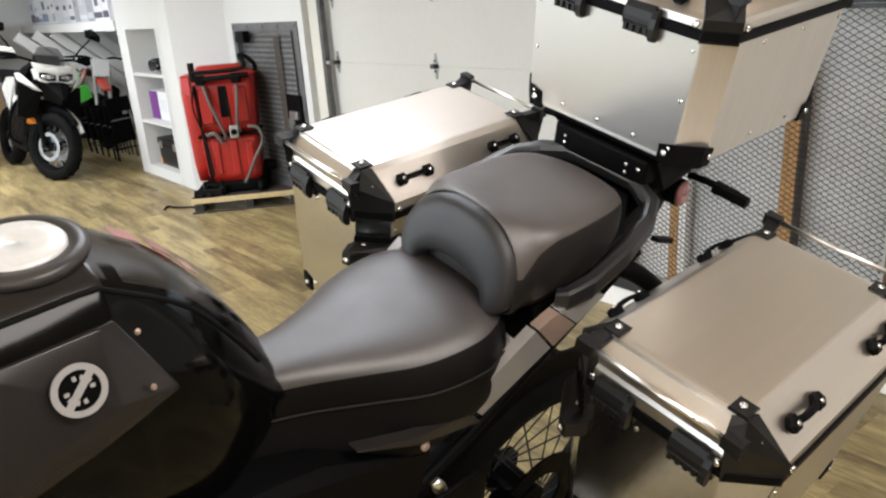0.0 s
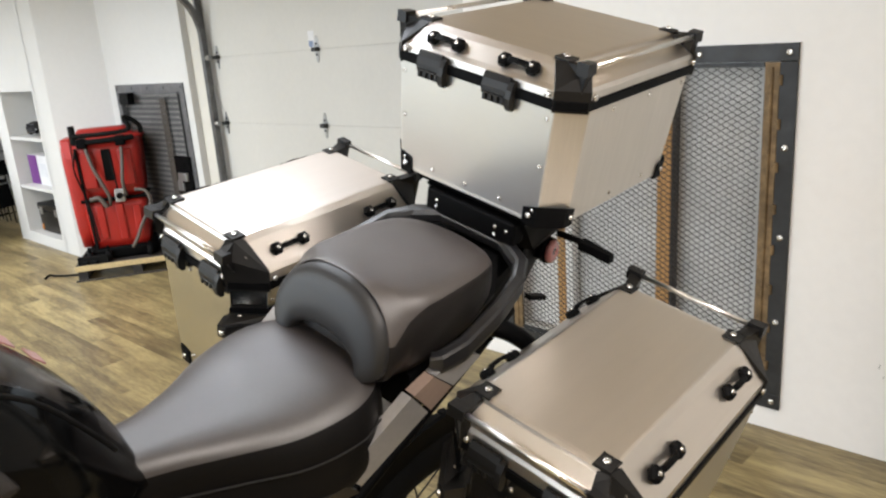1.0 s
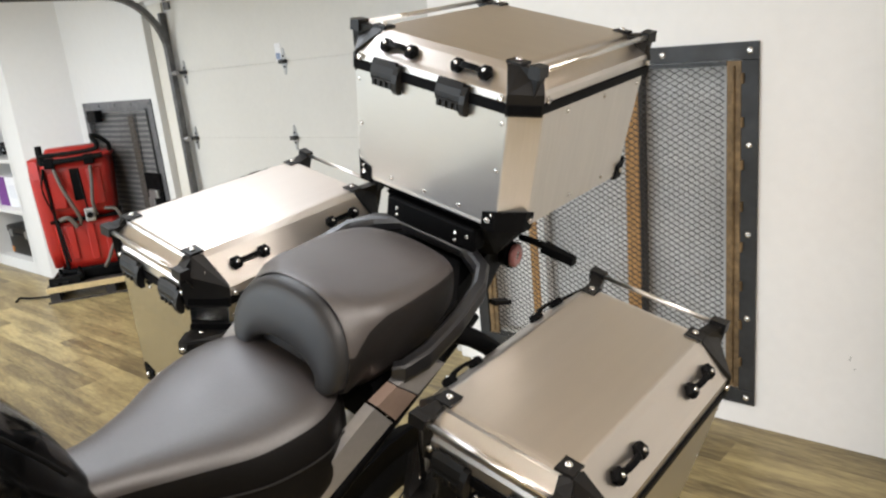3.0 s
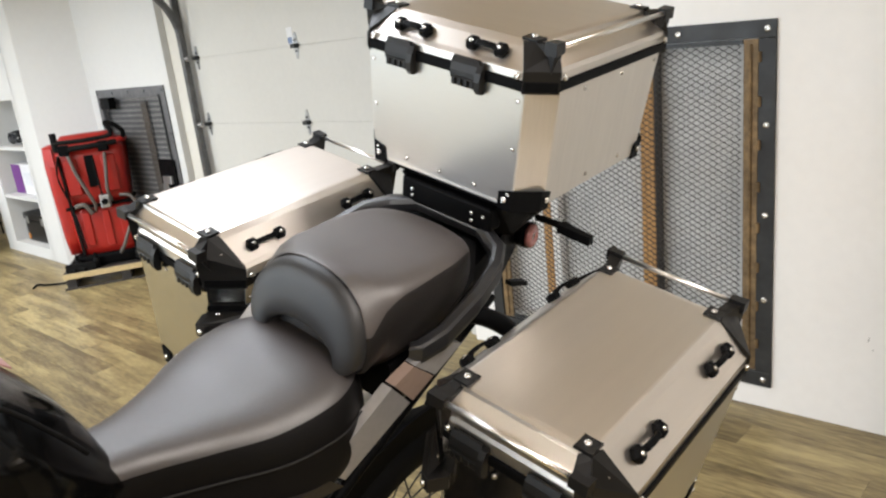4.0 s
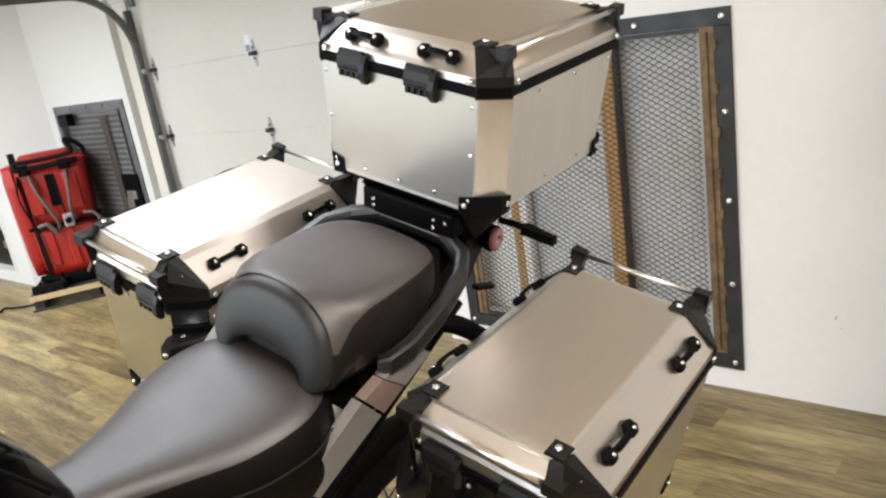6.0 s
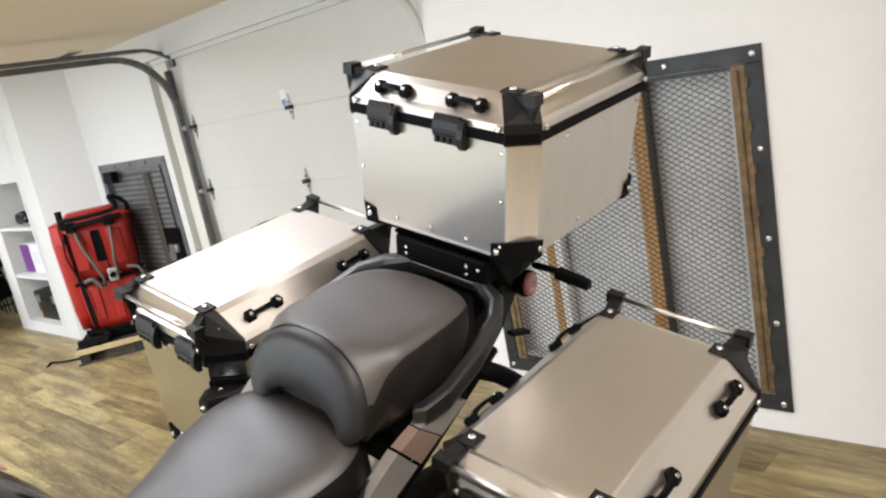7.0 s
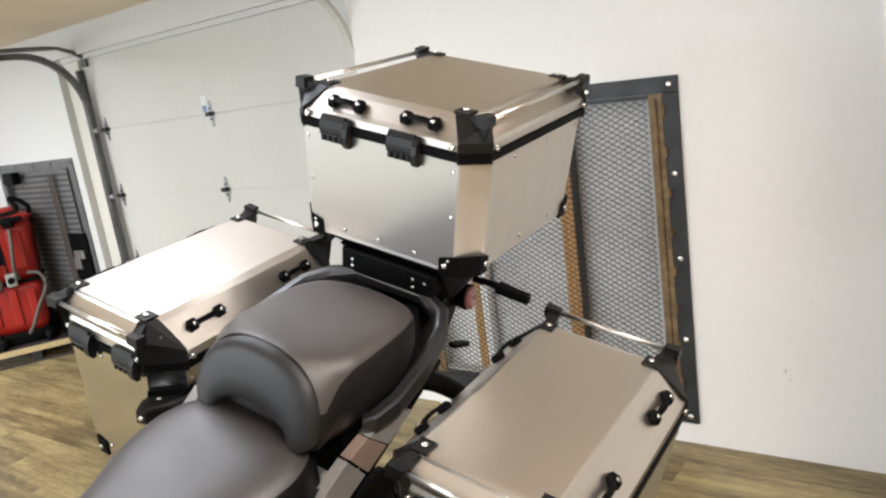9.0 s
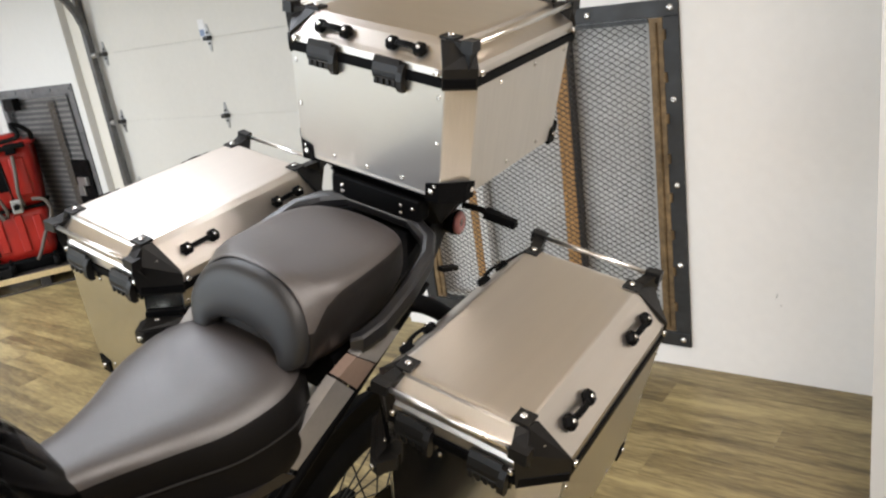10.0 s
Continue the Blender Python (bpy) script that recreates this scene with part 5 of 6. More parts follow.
def wheel(parent, at, r, w, rim_r, spokes=18, disc=0.13, rim_mat=None, dark=False, twin=False):
    h = new("wheel")
    h.parent = parent
    h.matrix_basis = at
    bm = revolve(bmesh.new(), [(x * w, rim_r + (r - rim_r) * k) for x, k in ((-0.30, 0.0), (-0.5, 0.35), (-0.48, 0.7), (-0.28, 0.95), (0, 1.0), (0.28, 0.95), (0.48, 0.7), (0.5, 0.35), (0.30, 0.0), (0, 0.1))], 48)
    part("tyre", bm, TYRE, h, "black ribbed tyre", True)
    for i in range(40):
        a = 2 * math.pi * i / 40
        if i % 2:
            continue
        part("tread_block", bbox(-w * 0.3, w * 0.3, -0.012, 0.012, r - 0.012, r + 0.002, pose(0, 0, 0, math.degrees(a), 0, 0), 0), TYRE, h)
    part("rim", revolve(bmesh.new(), [(-w * 0.34, rim_r + 0.012), (-w * 0.34, rim_r - 0.006), (-w * 0.14, rim_r - 0.022), (w * 0.14, rim_r - 0.022), (w * 0.34, rim_r - 0.006), (w * 0.34, rim_r + 0.012)], 48), rim_mat or STEEL_BLACK, h, "", True)
    part("hub", cyl(bmesh.new(), (-0.06, 0, 0), (0.06, 0, 0), 0.045, seg=20), STEEL_BLACK, h)
    sm = link_mesh("spoke", cyl(bmesh.new(), (0, 0, 0), (0, 0, 1), 0.0022, seg=6), STEEL if dark else GALV)
    for i in range(spokes):
        for s in (-1, 1):
            a, b2 = 2 * math.pi * i / spokes, 2 * math.pi * (i + s * 1.6) / spokes
            p0, p1 = Vector((s * 0.045, 0.042 * math.cos(a), 0.042 * math.sin(a))), Vector((0, (rim_r - 0.02) * math.cos(b2), (rim_r - 0.02) * math.sin(b2)))
            d = p1 - p0
            piece("spoke", sm, h, Matrix.Translation(p0) @ d.to_track_quat("Z", "Y").to_matrix().to_4x4() @ Matrix.Diagonal((1, 1, d.length, 1)))
    part("brake_disc", disc_ring(bmesh.new(), disc * 0.62, disc, 0.005), STEEL_BLACK if dark else GALV, h, "", False, pose(0.068, 0, 0))
    if twin:
        part("brake_disc", disc_ring(bmesh.new(), disc * 0.74, disc, 0.005), GALV, h, "", False, pose(-0.068, 0, 0))
    return h


wheel(moto, pose(-0.03, 0.955, 0.300), 0.372, 0.115, 0.285, 14, 0.15, None, True)
wheel(moto, pose(0, -0.70, 0.400), 0.335, 0.115, 0.25)


# ---- ceiling light fittings, added out of view ----
for lx, ly, sx, sy, power, tone in LAMPS:
    fx = empty("ceiling_light", pose(lx, ly, CEIL), "flush white ceiling light panel, added out of view, lit", "ceiling light", "ceiling light panels")
    for x0, x1, y0, y1 in ((-sx / 2 - 0.03, -sx / 2, -sy / 2 - 0.03, sy / 2 + 0.03), (sx / 2, sx / 2 + 0.03, -sy / 2 - 0.03, sy / 2 + 0.03),
                           (-sx / 2, sx / 2, -sy / 2 - 0.03, -sy / 2), (-sx / 2, sx / 2, sy / 2, sy / 2 + 0.03)):
        part("frame", bbox(x0, x1, y0, y1, -0.06, -0.001), WHITE_PLASTIC, fx)
    part("diffuser", bbox(-sx / 2, sx / 2, -sy / 2, sy / 2, -0.05, -0.03), CARTON_WHITE, fx)

# ---- unseen shop window, assumed behind the walk ----
win = empty("window_1", pose(-3.9, YB - 0.06, 0.88), "wide shop window with grey frame, assumed out of view", "window", kind="structure")
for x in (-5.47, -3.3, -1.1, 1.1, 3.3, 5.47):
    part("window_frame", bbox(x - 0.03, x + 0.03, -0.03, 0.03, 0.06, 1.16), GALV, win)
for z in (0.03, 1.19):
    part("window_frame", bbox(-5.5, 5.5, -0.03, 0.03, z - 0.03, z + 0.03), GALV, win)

# ---- ceiling vent ----
vent = empty("ceiling_vent", pose(-4.40, 2.38, CEIL), "small white slotted ceiling vent", "vent")
part("frame", bbox(-0.15, 0.15, -0.055, 0.055, -0.010, -0.001, None, 0.003), WHITE_PLASTIC, vent)
for i in range(5):
    part("slat", bbox(-0.13, 0.13, -0.042 + i * 0.018, -0.032 + i * 0.018, -0.014, -0.0105), STEEL, vent)

# ---- red scrubber on its pallet ----
PALLET = pose(-4.62, 2.01, 0, 0, 0, 59)
pal = empty("pallet", PALLET, "low dark pallet with a pale pine front board", "pallet")
part("front_board", bbox(-0.10, 0.72, -0.012, 0.012, 0.075, 0.115, pose(0, 0, 0), 0.003), PALE_WOOD, pal, "pale pine board")
part("deck", bbox(-0.10, 0.74, 0.013, 0.62, 0.098, 0.118, None, 0.003), DARK_WOOD, pal)
for x in (-0.09, 0.30, 0.66):
    part("block", bbox(x, x + 0.07, 0.013, 0.60, 0.002, 0.097, None, 0.003), DARK_WOOD, pal)
part("runner", bbox(-0.10, 0.72, -0.03, -0.016, 0.0005, 0.014), DARK_WOOD, pal)
MACHINE = PALLET @ pose(0.245, 0.10, 0.1185)
scr = empty("floor_scrubber", MACHINE, "red plastic floor scrubber with grey hoses, on a pallet", "floor scrubber")


def bulge(z0, z1, w0, w1, d0, d1, r, y_front0=0.0, y_front1=0.0, n=6, lean=0.0):
    """A rounded tank between two heights; w across, d deep."""
    rings = []
    for i in range(n + 1):
        f = i / n
        e = 0.02 * (1 if i in (0, n) else 0)
        w, dd, yf, z = w0 + (w1 - w0) * f - e, d0 + (d1 - d0) * f - e, y_front0 + (y_front1 - y_front0) * f + e / 2, z0 + (z1 - z0) * f
        ring = []
        for cx, cy, a0 in ((w / 2 - r, yf + dd - r, 0), (-w / 2 + r, yf + dd - r, 90), (-w / 2 + r, yf + r, 180), (w / 2 - r, yf + r, 270)):
            for k in range(5):
                a = math.radians(a0 + 90 * k / 4)
                ring.append(Vector((cx + lean * f + r * math.cos(a), cy + r * math.sin(a), z)))
        rings.append(ring)
    return loft(bmesh.new(), rings)


part("base", bulge(0.0, 0.09, 0.50, 0.50, 0.42, 0.42, 0.04), PLASTIC, scr, "black base plate", True)
part("lower_tank", bulge(0.085, 0.46, 0.42, 0.46, 0.36, 0.38, 0.05, 0.02, 0.02), RED_PLASTIC, scr, "", True)
part("upper_tank", bulge(0.455, 0.90, 0.44, 0.50, 0.36, 0.40, 0.06, 0.045, 0.02), RED_PLASTIC, scr, "", True)
part("rear_hump", bulge(0.86, 0.985, 0.50, 0.36, 0.26, 0.20, 0.06, 0.14, 0.18, lean=-0.03), RED_PLASTIC, scr, "", True)
part("side_fin", bulge(0.10, 0.93, 0.10, 0.14, 0.30, 0.34, 0.03, 0.06, 0.04), RED_PLASTIC, scr, "", True, pose(-0.25, 0, 0))
part("tank_lid", bulge(0.895, 0.930, 0.535, 0.52, 0.30, 0.28, 0.05, 0.12, 0.13, n=3), RED_PLASTIC, scr, "", True)
part("side_flange", hull(bmesh.new(), [(-0.30, y, z) for y, z in ((0.05, 0.80), (0.40, 0.80), (0.40, 0.92), (0.05, 0.92))] + [(-0.24, y, z) for y, z in ((0.03, 0.78), (0.40, 0.78), (0.40, 0.92), (0.03, 0.92))]), RED_PLASTIC, scr)
for x, z0, z1 in ((-0.11, 0.16, 0.42), (0.03, 0.14, 0.42), (0.15, 0.16, 0.40)):
    part("tank_rib", bbox(x - 0.028, x + 0.028, 0.002, 0.022, z0, z1, None, 0.008), RED_PLASTIC, scr)
for x in (-0.14, 0.13):
    part("tank_rib", bbox(x - 0.05, x + 0.05, 0.012, 0.04, 0.55, 0.83, None, 0.012), RED_PLASTIC, scr)
part("push_handle", tube(bmesh.new(), [(-0.20, 0.02, 0.93), (-0.19, -0.02, 0.955), (0.0, -0.03, 0.955), (0.17, -0.03, 0.965), (0.20, -0.04, 1.00), (0.17, -0.02, 1.06), (0.22, 0.0, 1.045), (0.27, 0.02, 0.99), (0.27, 0.04, 0.94)], 0.017, 10), RUBBER, scr, "black bent push handle", True)
part("handle_grip", cyl(bmesh.new(), (-0.20, -0.005, 0.90), (-0.20, -0.005, 1.03), 0.024, seg=12), RUBBER, scr)
for x in (-0.15, 0.12):
    part("handle_clamp", bbox(x - 0.035, x + 0.035, -0.035, 0.03, 0.86, 0.935, None, 0.008), PLASTIC, scr)
for pts in ([(-0.13, -0.01, 0.86), (-0.10, -0.03, 0.72), (-0.05, -0.04, 0.58), (-0.02, -0.03, 0.48), (-0.03, 0.0, 0.42)],
            [(0.12, -0.01, 0.85), (0.11, -0.035, 0.72), (0.09, -0.04, 0.58), (0.10, -0.02, 0.48)],
            [(0.16, -0.01, 0.52), (0.24, -0.03, 0.50), (0.26, -0.04, 0.40), (0.18, -0.04, 0.26), (0.12, -0.05, 0.14), (0.08, -0.04, 0.08)]):
    part("hose", tube(bmesh.new(), pts, 0.0135, 10), GREY_HOSE, scr, "grey ribbed hose", True)
part("hose_valve", bbox(0.02, 0.09, -0.05, 0.01, 0.44, 0.54, None, 0.008), GALV, scr, "metal hose coupling")
part("valve_knob", cyl(bmesh.new(), (0.055, -0.05, 0.49), (0.055, -0.075, 0.49), 0.022, seg=14), PLASTIC, scr)
# black block stands in for shade in the recess between the hoses
part("tank_slot", bbox(-0.035, 0.035, 0.020, 0.046, 0.60, 0.84, None, 0.006), PLASTIC, scr, "black block for the shaded recess between the hoses")
part("tank_gap", bbox(-0.235, 0.235, 0.008, 0.36, 0.448, 0.470, None, 0.004), PLASTIC, scr, "dark gap between the two tanks")
part("frame_bar", tube(bmesh.new(), [(-0.21, -0.005, 0.905), (-0.05, -0.02, 0.905), (0.10, -0.02, 0.91), (0.22, -0.005, 0.915)], 0.020, 10), RUBBER, scr, "black frame bar under the handle", True)
for x, y in ((-0.235, -0.03), (-0.10, -0.04), (0.20, -0.03)):
    part("caster", cyl(bmesh.new(), (x - 0.018, y, 0.040), (x + 0.018, y, 0.040), 0.038, seg=16), RUBBER, scr, "black caster wheel", True)
    part("caster_post", cyl(bmesh.new(), (x, y, 0.05), (x, y, 0.115), 0.012, seg=10), STEEL_BLACK, scr)
part("corner_strip", hull(bmesh.new(), [(x, y, z) for x, z in ((-0.19, 0.10), (-0.172, 0.10), (-0.215, 0.86), (-0.200, 0.86)) for y in (-0.002, 0.03)]), RUBBER, scr, "black strip down the front edge")
part("hose_stub", tube(bmesh.new(), [(-0.16, -0.02, 0.475), (-0.10, -0.03, 0.485), (-0.07, -0.03, 0.45), (-0.05, -0.025, 0.41)], 0.018, 10), GREY_HOSE, scr, "", True)
part("cable", tube(bmesh.new(), [(-0.20, -0.01, 0.86), (-0.23, -0.02, 0.70), (-0.18, -0.01, 0.45), (-0.15, -0.02, 0.15)], 0.007, 8), RUBBER, scr)
part("cable", tube(bmesh.new(), [(0.03, -0.02, 0.82), (0.04, -0.03, 0.62), (0.05, -0.03, 0.50)], 0.006, 8), RUBBER, scr)
for x in (-0.27, -0.20):
    part("squeegee_arm", tube(bmesh.new(), [(x, 0.05, 0.05), (x - 0.03, -0.06, 0.03), (x + 0.02, -0.10, 0.012)], 0.014, 8), RUBBER, scr)
part("squeegee_bar", tube(bmesh.new(), [(0.22, 0.20, 0.17), (0.34, 0.22, 0.15), (0.50, 0.24, 0.11), (0.60, 0.22, 0.08)], 0.030, 10, squash=1.3), RUBBER, scr, "black curved squeegee bar", True)
part("squeegee", bbox(-0.32, -0.10, -0.09, -0.05, 0.0, 0.06, None, 0.008), RUBBER, scr)
lead = part("power_lead", tube(bmesh.new(), [(-4.80, 2.02, 0.012), (-4.95, 1.90, 0.010), (-5.05, 1.86, 0.010), (-4.98, 1.80, 0.010)], 0.008, 8), RUBBER)
tagged(lead, "short black cable end lying on the floor by the pallet", "cable")

# ---- things in the niche shelves ----
box1 = empty("carton", pose(-6.25, RY + 0.10, 0.551), "purple and white printed carton on the niche shelf", "carton")
part("body", bbox(-0.30, 0.20, 0, 0.22, 0, 0.27, None, 0.003), CARTON_WHITE, box1)
part("printed_side", bbox(-0.30, -0.08, -0.003, -0.0005, 0.002, 0.268), PURPLE, box1)
part("print", bbox(-0.03, 0.13, -0.003, -0.0005, 0.08, 0.20), CARTON_GREY, box1)
crate = empty("tool_case", pose(-6.20, RY + 0.08, NB + 0.001), "closed black plastic tool case on the bottom shelf", "tool case")
part("body", bbox(-0.30, 0.28, 0, 0.25, 0, 0.20, None, 0.012), GUARD, crate)
part("lid", bbox(-0.31, 0.29, -0.006, 0.255, 0.205, 0.27, None, 0.012), GUARD, crate)
for x in (-0.2, 0.15):
    part("clasp", bbox(x - 0.03, x + 0.03, -0.014, -0.006, 0.17, 0.24, None, 0.003), GALV, crate)
part("tag", bbox(-0.28, -0.24, -0.004, -0.0005, 0.02, 0.07), AMBER, crate)
gog = empty("goggles", pose(-6.22, RY + 0.12, 1.001), "tangle of dark riding goggles and straps on a shelf", "goggles")
part("frame", tube(bmesh.new(), [(-0.22, 0.02, 0.03), (-0.10, -0.02, 0.08), (0.05, 0.0, 0.10), (0.20, -0.02, 0.06), (0.25, 0.08, 0.03)], 0.032, 10), PLASTIC, gog, "", True)
part("lens", hull(bmesh.new(), [(-0.12, -0.05, 0.03), (0.10, -0.05, 0.03), (0.12, -0.05, 0.10), (-0.10, -0.05, 0.11), (0, -0.02, 0.02), (0, -0.02, 0.12)]), SMOKE, gog)
part("strap", tube(bmesh.new(), [(-0.20, 0.05, 0.02), (0.0, 0.14, 0.06), (0.24, 0.08, 0.02)], 0.018, 8), RUBBER, gog, "", True)

# ---- alcove left of the niche: beam, sloping boards, cartons ----
tagged(part("shelf_beam", bbox(XL, NX, RY - 0.02, RY + 0.75, 1.39, 1.49), WALL_WHITE), "white boxed beam carrying the upper shelf", "beam", kind="structure")
tagged(part("upper_shelf", bbox(XL, NX, RY, RY + 0.75, 1.86, 1.89), WALL_WHITE), "white upper shelf board", "shelf", kind="structure")
random.seed(5)
x = XL + 0.15
while x < NX - 0.30:
    w = random.uniform(0.16, 0.34)
    for base in (1.491, 1.891):
        h = random.uniform(0.26, 0.36) if base < 1.6 else random.uniform(0.16, 0.26)
        c = empty("carton", pose(x + w / 2, RY + 0.10, base), "white printed carton standing on the upper shelf", "carton", "cartons on the upper shelf")
        part("body", bbox(-w / 2 + 0.006, w / 2 - 0.006, 0, 0.26, 0, h, None, 0.003), CARTON_WHITE if random.random() < 0.7 else CARTON_GREY, c)
        part("print_band", bbox(-w / 2 + 0.02, w / 2 - 0.02, -0.003, -0.0005, 0.03, 0.03 + h * random.uniform(0.12, 0.3)), random.choice((CARTON_BLUE, CARTON_GREY, INK)), c)
        part("print_mark", bbox(-w / 5, w / 6, -0.003, -0.0005, h * 0.55, h * random.uniform(0.65, 0.85)), random.choice((CARTON_GREY, INK, CARTON_BLUE)), c)
    x += w
for i in range(5):
    tagged(part("stair_board", bbox(0, 0.05, -0.26, 0.95, -0.058, 0.058, pose(-9.60 + 0.03 * i, 2.07 + 0.20 * i, 1.20 + 0.005 * i, -43, 0, 0), 0.004), WALL_WHITE),
           "white painted sloping board under the stairs", "board", kind="structure")
tagged(part("alcove_back", bbox(XL, NX, 3.35, 3.45, 0, CEIL), WALL_WHITE), "white back wall of the alcove", "wall", kind="structure")

# ---- folded chairs ----
def folding_chair():
    c = empty("folding_chair", pose(0, 0, 0), "folded black steel chair leaning in the alcove", "chair", "folded black chairs")
    for s in (-1, 1):
        part("front_leg", tube(bmesh.new(), [(s * 0.20, 0.02, 0.012), (s * 0.20, -0.02, 0.45), (s * 0.19, -0.04, 0.86)], 0.011, 8), STEEL_BLACK, c, "", True)
        part("rear_leg", tube(bmesh.new(), [(s * 0.17, 0.07, 0.012), (s * 0.17, 0.03, 0.45), (s * 0.17, 0.0, 0.66)], 0.010, 8), STEEL_BLACK, c, "", True)
    part("cross_tube", cyl(bmesh.new(), (-0.19, -0.02, 0.56), (0.19, -0.02, 0.56), 0.008, seg=8), GALV, c)
    part("backrest", bbox(-0.19, 0.19, -0.055, -0.035, 0.66, 0.86, None, 0.008), PLASTIC, c)
    part("seat", bbox(-0.18, 0.18, 0.0, 0.025, 0.25, 0.62, None, 0.008), PLASTIC, c)
    part("stretcher", cyl(bmesh.new(), (-0.19, 0.01, 0.16), (0.19, 0.01, 0.16), 0.008, seg=8), STEEL_BLACK, c)
    return c


fc = folding_chair()
for i in range(6):
    m = pose(-7.66 - 0.20 * i, 2.40 - 0.012 * i, 0, -8 - i, 0, 116 + 2 * i) @ Matrix.Diagonal((0.80, 0.80, 0.80, 1))
    if i:
        copy_thing(fc, m)
    else:
        fc.matrix_basis = m

# ---- small off-road bike behind the chairs ----
dirt = empty("small_motorbike", pose(-9.30, 2.45, 0.002, 0, 9, 88), "small red, white and green off-road motorbike", "motorbike")
part("front_fender", hull(bmesh.new(), [(s * x, y, z) for s in (-1, 1) for x, y, z in ((0.05, -0.75, 0.70), (0.07, -0.45, 0.80), (0.04, -0.45, 0.84), (0.03, -0.76, 0.72))]), RED_BODY, dirt, "red front fender")
part("number_plate", hull(bmesh.new(), [(s * x, y, z) for s in (-1, 1) for x, y, z in ((0.08, -0.50, 0.86), (0.10, -0.44, 1.06), (0.08, -0.46, 0.86), (0.10, -0.41, 1.06))]), WHITE_PLASTIC, dirt, "white blank front plate")
for s in (-1, 1):
    part("shroud", hull(bmesh.new(), [(s * x, y, z) for x, y, z in ((0.14, -0.32, 0.94), (0.18, -0.30, 0.78), (0.12, 0.05, 0.88), (0.12, 0.0, 0.70), (0.08, -0.2, 0.95))]), WHITE_PLASTIC if s > 0 else RED_BODY, dirt)
    part("side_panel", hull(bmesh.new(), [(s * x, y, z) for x, y, z in ((0.13, 0.10, 0.85), (0.13, 0.15, 0.62), (0.10, 0.55, 0.86), (0.10, 0.45, 0.70), (0.06, 0.3, 0.86))]), WHITE_PLASTIC if s > 0 else GREEN, dirt, "green side panel")
    part("lower_cover", hull(bmesh.new(), [(s * x, y, z) for x, y, z in ((0.15, -0.36, 0.76), (0.25, -0.30, 0.70), (0.24, -0.26, 0.50), (0.14, 0.05, 0.66), (0.14, 0.0, 0.50), (0.08, -0.34, 0.60))]), GREEN if s < 0 else PLASTIC, dirt, "green lower cover")
    part("fork", cyl(bmesh.new(), (s * 0.08, -0.40, 0.98), (s * 0.08, -0.58, 0.30), 0.022, seg=10), GALV, dirt)
part("seat", hull(bmesh.new(), [(s * x, y, z) for s in (-1, 1) for x, y, z in ((0.06, -0.05, 0.92), (0.09, 0.3, 0.90), (0.08, 0.6, 0.94), (0.07, 0.6, 0.88), (0.09, 0.0, 0.84))]), VINYL, dirt)
part("handlebar", tube(bmesh.new(), [(0.36, -0.26, 1.06), (0.15, -0.36, 1.08), (0, -0.38, 1.02), (-0.15, -0.36, 1.08), (-0.36, -0.26, 1.06)], 0.013, 8), STEEL_BLACK, dirt, "", True)
part("engine", hull(bmesh.new(), [(s * x, y, z) for s in (-1, 1) for x, y, z in ((0.10, -0.22, 0.60), (0.12, 0.2, 0.62), (0.12, 0.15, 0.26), (0.10, -0.2, 0.28))]), STEEL_BLACK, dirt)
wheel(dirt, pose(0, -0.62, 0.30), 0.30, 0.08, 0.235, 12)
wheel(dirt, pose(0, 0.62, 0.28), 0.28, 0.09, 0.21, 12)

# ---- white touring motorcycle ----
wb = empty("motorcycle", pose(-7.22, 1.50, 0, 0, 0, 94) @ pose(0, 0, 0, 0, 10, 0) @ Matrix.Scale(1.02, 4), "white and black adventure motorcycle with a spoked front wheel, parked", "motorcycle")


def mirrored(name, pts, mat, label="", side=None):
    for s in (-1, 1) if side is None else (side,):
        part(name, hull(bmesh.new(), [(s * x, y, z) for x, y, z in pts]), mat, wb, label)


def centred(name, pts, mat, label=""):
    part(name, hull(bmesh.new(), [(s * x, y, z) for s in (-1, 1) for x, y, z in pts]), mat, wb, label)


